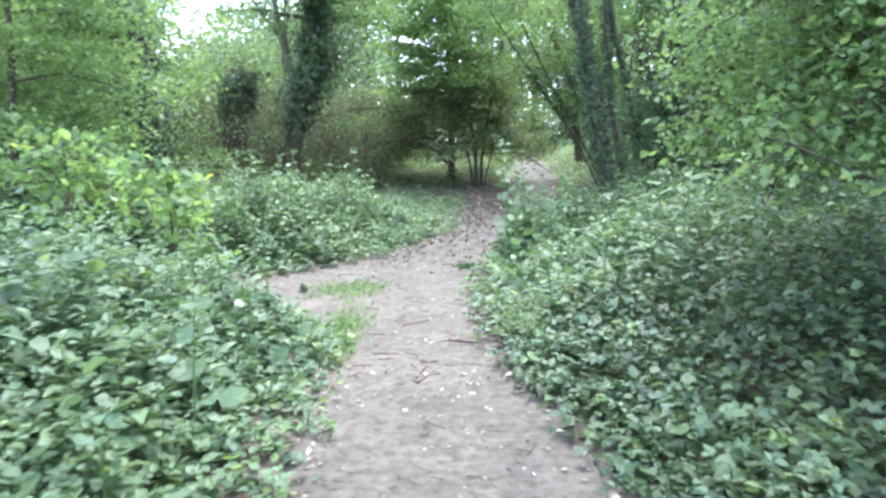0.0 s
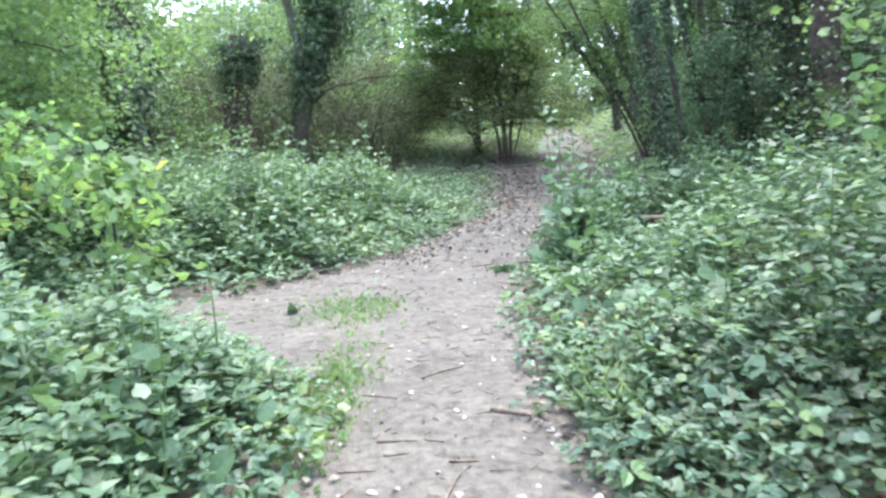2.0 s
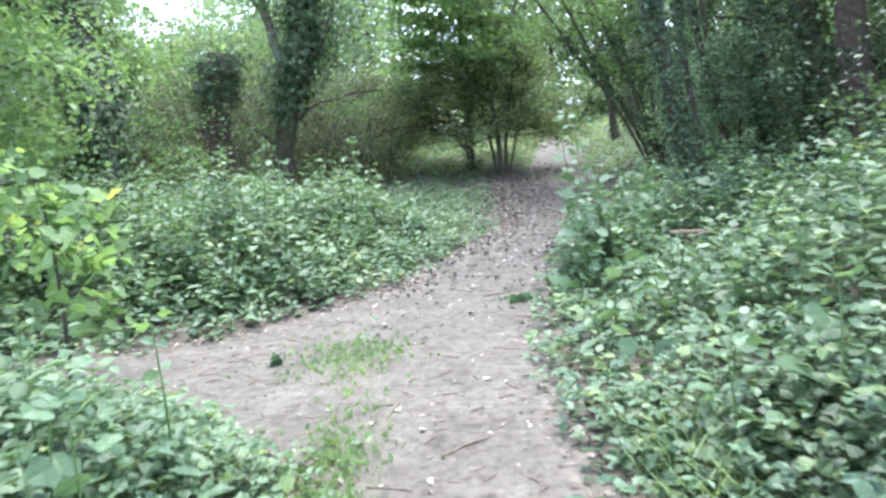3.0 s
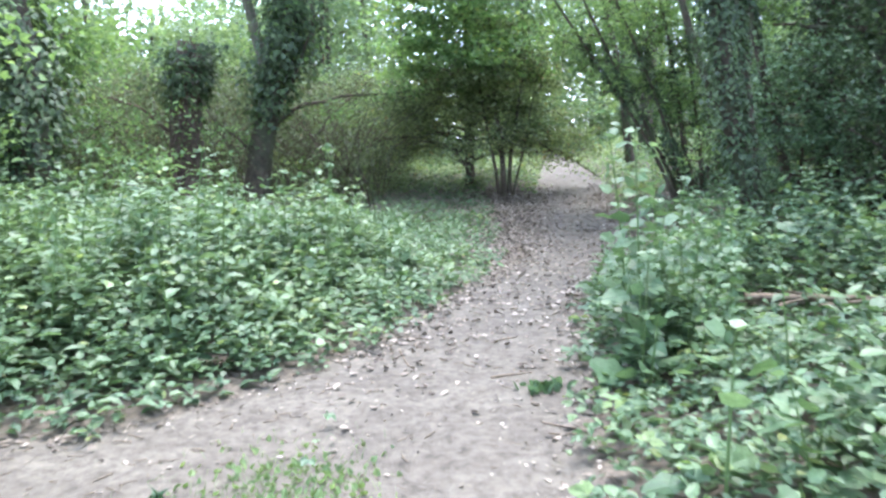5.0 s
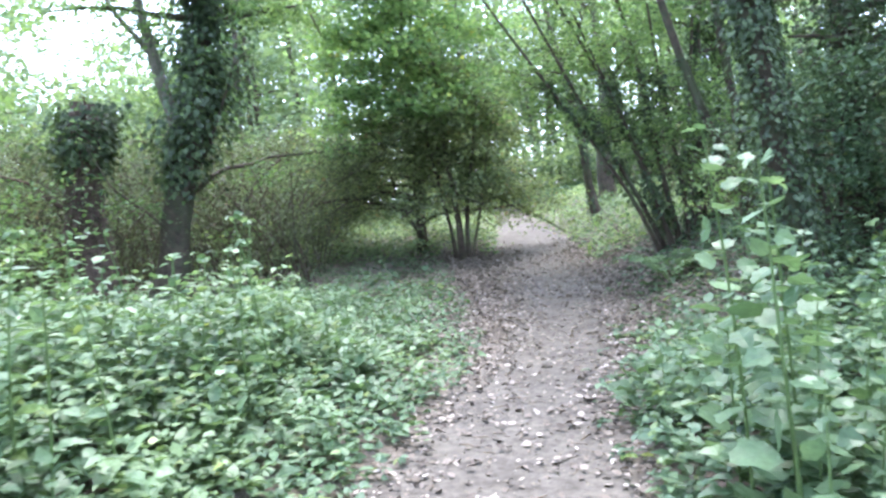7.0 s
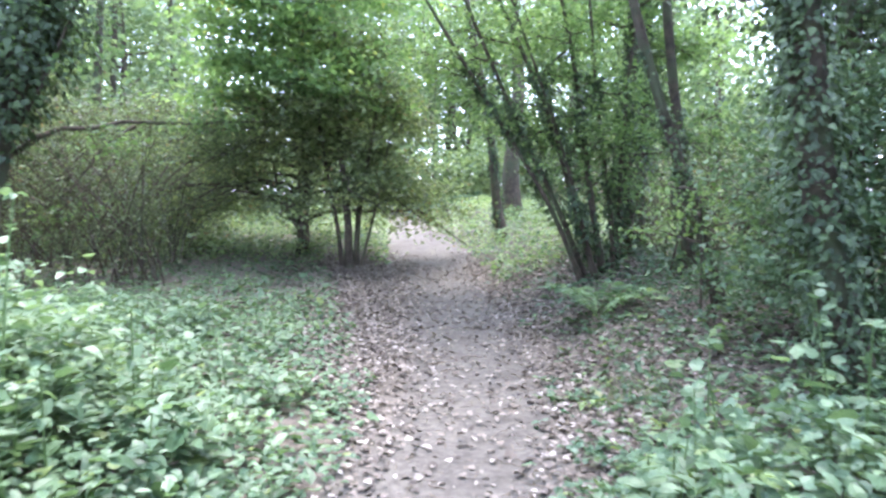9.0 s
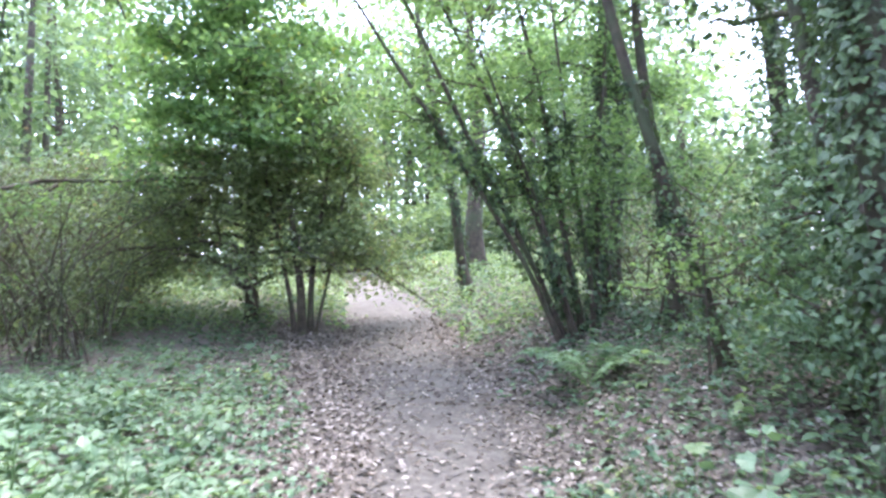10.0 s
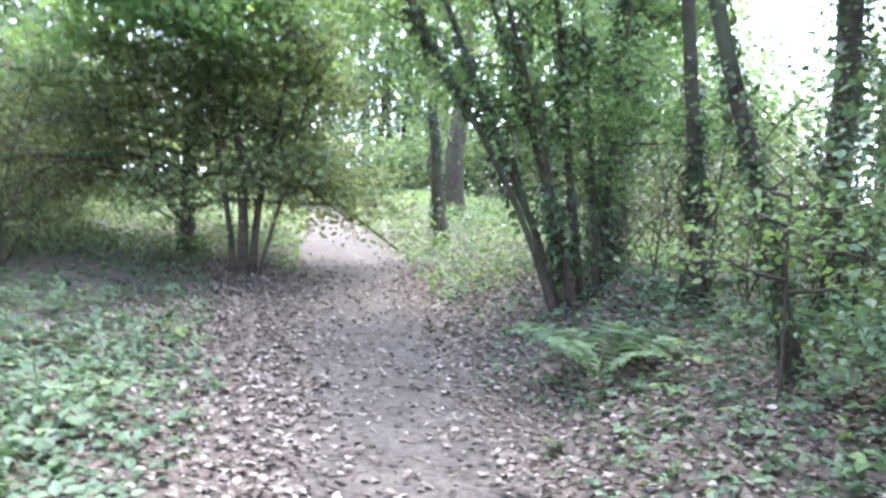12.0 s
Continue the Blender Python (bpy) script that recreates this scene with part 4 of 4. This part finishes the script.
twig(2.35, 10.5, 0.95, -10, 0.035, "dead reddish-brown branch lying among brambles", "fallen_branch", 0.04, z=0.33)
twig(2.15, 10.35, 0.6, 42, 0.012, "thin dead stick lying across brambles", "fallen_branch", 0.05, z=0.36)
twig(2.6, 10.3, 0.75, 18, 0.013, "thin dead stick lying across brambles", "fallen_branch", 0.05, z=0.36)
twig(2.5, 10.6, 0.7, -40, 0.010, "thin dead stick lying across brambles", "fallen_branch", 0.05, z=0.34)
twig(-0.9, 19.0, 1.3, -25, 0.03, "pale dead branch lying in ground ivy", "fallen_branch", 0.05, z=0.2)


def tall_plant(name, label, height, pairs, leaf, shape, material, category, group, stalk=0.004):
    """An upright herb: a stem with crossed pairs of leaves that grow smaller towards the tip."""
    root = empty(name, 0, 0, -50, label, category, group)
    q = np.linspace(0, 1, 7)
    lx, ly = rng.normal(0, 0.06, 2)
    p = np.column_stack([lx * q ** 2 * height, ly * q ** 2 * height, height * q])
    part("stem", tubes_mesh("stem", [tube(p, 0.007 * (1 - 0.7 * q) + 0.001, 5)], STEM), root)
    for i in range(pairs):
        t = 0.12 + 0.88 * i / (pairs - 1)
        c = np.array([np.interp(t, q, p[:, k]) for k in range(3)])
        for side in range(4 if i == pairs - 1 else 2):
            a = i * 1.57 + side * (1.57 if i == pairs - 1 else 3.14) + rng.normal(0, 0.3)
            d = np.array([[math.cos(a), math.sin(a), rng.uniform(-0.55, 0.3)]])
            up = np.array([[-d[0, 0] * 0.25, -d[0, 1] * 0.25, 1.0]]) + rng.normal(0, 0.38, (1, 3))
            part("leaf", leaf_cloud("leaf", c[None] + d * stalk * (1.2 - 0.9 * t), up, d, leaf * (1.35 - 0.9 * t) * rng.uniform(0.8, 1.15), shape, material), root)
    return root


NETTLES = [tall_plant("nettle_plant", "tall nettle with paired toothed leaves", h, n, 0.125, OVATE, NETTLE, "nettle", "tall nettles") for h, n in ((0.9, 8), (1.15, 9), (1.0, 7), (0.75, 7))]
HOGWEEDS = [tall_plant("hogweed_plant", "tall pale green plant with broad lobed leaves", h, n, 0.115, LOBED, HOGLEAF, "wild plant", "tall plants by the path", 0.06) for h, n in ((1.2, 17), (1.5, 21), (0.9, 14))]

BROAD = [tall_plant("broad_leaved_herb", "low plant with large pale lobed leaves on long stalks", h, n, 0.145, LOBED, HOGLEAF, "wild plant", "broad-leaved plants", 0.11) for h, n in ((0.5, 5), (0.62, 6), (0.42, 4))]


def grow(kind, i, x, y, scale=1.0, turn=0.0):
    m = pose(x, y, float(land(x, y)) - 0.02, rng.normal(0, 4), rng.normal(0, 4), turn)
    ob = copy_thing(kind[i % len(kind)], m)
    ob.scale = (scale, scale, scale)
    return ob


for i in range(105):
    yy = rng.uniform(9.8, 13.8)
    grow(NETTLES, i, float(left_edge(yy)) - rng.uniform(0.9, 4.6), yy, rng.uniform(0.95, 1.35), rng.uniform(0, 360))
for i in range(34):
    yy = rng.uniform(13.6, 17.2)
    grow(NETTLES, i, float(left_edge(yy)) - rng.uniform(0.7, 3.4), yy, rng.uniform(0.5, 0.8), rng.uniform(0, 360))
for i in range(46):
    yy = rng.uniform(1.6, 6.2)
    grow(NETTLES, i, float(left_edge(yy)) - rng.uniform(0.45, 2.6), yy, rng.uniform(0.6, 0.95), rng.uniform(0, 360))
for i in range(38):
    yy = rng.uniform(4.5, 12.5)
    grow(NETTLES, i, float(right_edge(yy)) + rng.uniform(0.9, 4.0), yy, rng.uniform(0.75, 1.05), rng.uniform(0, 360))
for i, (px, py, sc) in enumerate([(1.15, 10.1, 1.2), (0.90, 10.05, 1.13), (0.82, 9.4, 0.95), (0.90, 9.65, 1.3), (1.4, 10.5, 0.8), (1.02, 10.4, 1.0), (1.5, 9.8, 0.85), (1.75, 10.6, 0.75), (1.05, 11.4, 0.8),
                                  (1.3, 9.4, 0.7), (1.9, 11.0, 0.7), (1.1, 9.2, 0.7), (1.05, 9.85, 0.85), (1.2, 9.75, 0.65), (1.35, 10.2, 0.95), (1.12, 10.35, 0.9), (1.45, 9.6, 0.6), (0.97, 9.95, 0.75), (1.25, 9.95, 0.8), (1.5, 10.15, 0.75), (1.94, 7.7, 0.9), (2.2, 9.0, 0.6), (2.0, 12.0, 0.8), (1.6, 12.4, 0.7)]):
    grow(HOGWEEDS, i, px, py, sc, i * 67)
for i in range(22):
    yy = rng.uniform(2.6, 5.4)
    grow(BROAD, i, float(left_edge(yy)) - rng.uniform(0.35, 1.7), yy, rng.uniform(0.85, 1.2), rng.uniform(0, 360))
for i in range(30):
    yy = rng.uniform(5.6, 11.2)
    grow(BROAD, i, float(right_edge(yy)) + rng.uniform(0.35, 1.7), yy, rng.uniform(0.85, 1.25), rng.uniform(0, 360))
for i in range(16):
    yy = rng.uniform(11.0, 13.4)
    grow(BROAD, i, float(right_edge(yy)) + rng.uniform(0.3, 1.2), yy, rng.uniform(0.8, 1.1), rng.uniform(0, 360))
for i in range(26):
    yy = rng.uniform(9.6, 14.8)
    grow(BROAD, i, float(left_edge(yy)) - rng.uniform(0.6, 2.8), yy, rng.uniform(0.9, 1.25), rng.uniform(0, 360))
for proto in NETTLES + HOGWEEDS + BROAD:
    for o in (*proto.children_recursive, proto):
        bpy.data.objects.remove(o)


def fern(x, y, fronds, length):
    """A fern: fronds with paired leaflets arching from one crown."""
    root = empty("fern", x, y, float(land(x, y)), "pale green fern with arching feathery fronds", "fern")
    for i in range(fronds):
        a = i * 6.283 / fronds + rng.normal(0, 0.2)
        q = np.linspace(0, 1, 8)
        ln = length * rng.uniform(0.8, 1.1)
        p = np.column_stack([math.cos(a) * ln * q * 0.85, math.sin(a) * ln * q * 0.85, ln * (1.15 * q - 0.8 * q ** 2)])
        part("frond_stem", tubes_mesh("frond_stem", [tube(p, 0.004 * (1 - 0.7 * q) + 0.001, 4)], STEM), root)
        t = np.repeat(np.linspace(0.15, 1, 18), 2)
        sgn = np.tile([-1, 1], 18)
        at = np.column_stack([np.interp(t, q, p[:, k]) for k in range(3)])
        al = np.column_stack([-math.sin(a) * sgn + 0.35 * math.cos(a), math.cos(a) * sgn + 0.35 * math.sin(a), np.full(36, -0.1)])
        part("frond", leaf_cloud("frond", at, facing(36, 0.12), al, 0.19 * ln * np.sin(np.clip(t, 0, 0.97) * 3.0 + 0.1).clip(0.12), KITE, FERN), root)


fern(3.32, 17.25, 8, 0.85)
fern(-3.2, 13.6, 7, 0.6)


def tuft(name, label, x, y, rx, ry, n, lo, hi, shape, mat, category):
    px, py = x + rng.normal(0, rx, n), y + rng.normal(0, ry, n)
    at = np.column_stack([px, py, land(px, py) - 0.005])
    m = leaf_cloud(name, at, around(n, 0) + np.array([0, 0, 0.5]), np.column_stack([rng.normal(0, 0.45, n), rng.normal(0, 0.45, n), np.ones(n)]), rng.uniform(lo, hi, n), shape, mat)
    tagged(new(name, m), label, category, kind="stuff")


tuft("grass_tuft", "low bright grass growing in the fork of the path", -1.1, 8.15, 0.22, 0.30, 900, 0.03, 0.08, BLADE, HERB, "grass")
tuft("clover_patch", "low clover and plantain leaves in the fork of the path", -1.05, 8.2, 0.22, 0.28, 420, 0.02, 0.05, OVAL, HERB, "weed")
tuft("clover_patch", "bright low leaves fringing the path", -0.92, 5.9, 0.10, 0.55, 700, 0.025, 0.06, OVAL, HERB, "weed")
tuft("grass_tuft", "short grass along the edge of the path", -0.85, 6.2, 0.12, 0.5, 700, 0.04, 0.10, BLADE, HERB, "grass")
tuft("weed_tuft", "small leafy weed at the edge of the path", -1.57, 8.13, 0.03, 0.03, 9, 0.06, 0.15, OVATE, BRAMBLE, "weed")
tuft("weed_tuft", "small dark ivy sprig on the path", 0.26, 9.6, 0.05, 0.05, 30, 0.04, 0.10, IVYLEAF, BRAMBLE, "weed")
tuft("grass_tuft", "yellowing grass hanging over the edge of the path", 0.62, 5.9, 0.07, 0.22, 260, 0.12, 0.32, BLADE, HERB, "grass")
tuft("grass_tuft", "short grass at the edge of leaf litter", 2.35, 14.4, 0.22, 0.3, 420, 0.05, 0.14, BLADE, HERB, "grass")


def fallen_leaf(x, y, size):
    """One pale dry leaf, curled at its rim, lying on the earth."""
    at = np.array([[x, y, float(land(x, y)) + 0.008]])
    m = leaf_cloud("fallen_leaf", at, np.array([[*rng.normal(0, 0.2, 2), 1.0]]), around(1, 0.0), size, OVAL, PALELEAF)
    tagged(new("fallen_leaf", m), "pale dry curled leaf lying on the path", "leaf", "pale leaves on the path")


for lx, ly in ((0.36, 5.23), (0.14, 4.69), (0.17, 4.54), (0.09, 4.91), (-0.87, 5.55), (-0.71, 5.45), (-0.39, 4.99), (-0.43, 6.14), (-0.76, 6.85), (-0.46, 6.73), (-2.44, 8.13), (-0.64, 7.05),
               (-0.86, 10.14), (-0.49, 9.69), (-0.35, 11.09), (1.6, 14.18), (1.23, 14.53), (1.08, 15.89)):
    fallen_leaf(lx, ly, rng.uniform(0.04, 0.065))
for _ in range(24):
    ly = rng.uniform(3.0, 17.0)
    fallen_leaf(float(left_edge(ly)) + (float(right_edge(ly)) - float(left_edge(ly))) * rng.beta(0.6, 0.6), ly, rng.uniform(0.03, 0.065))
twig(-0.16, 4.84, 0.2, 70, 0.008)
twig(-0.6, 5.18, 0.17, 3, 0.005)
twig(4.72, 17.81, 0.9, 40, 0.02, "pale dead branch lying on leaf litter", "fallen_branch", 0.06)
twig(4.3, 17.2, 0.6, 25, 0.012, "pale dead branch lying on leaf litter", "fallen_branch", 0.06)
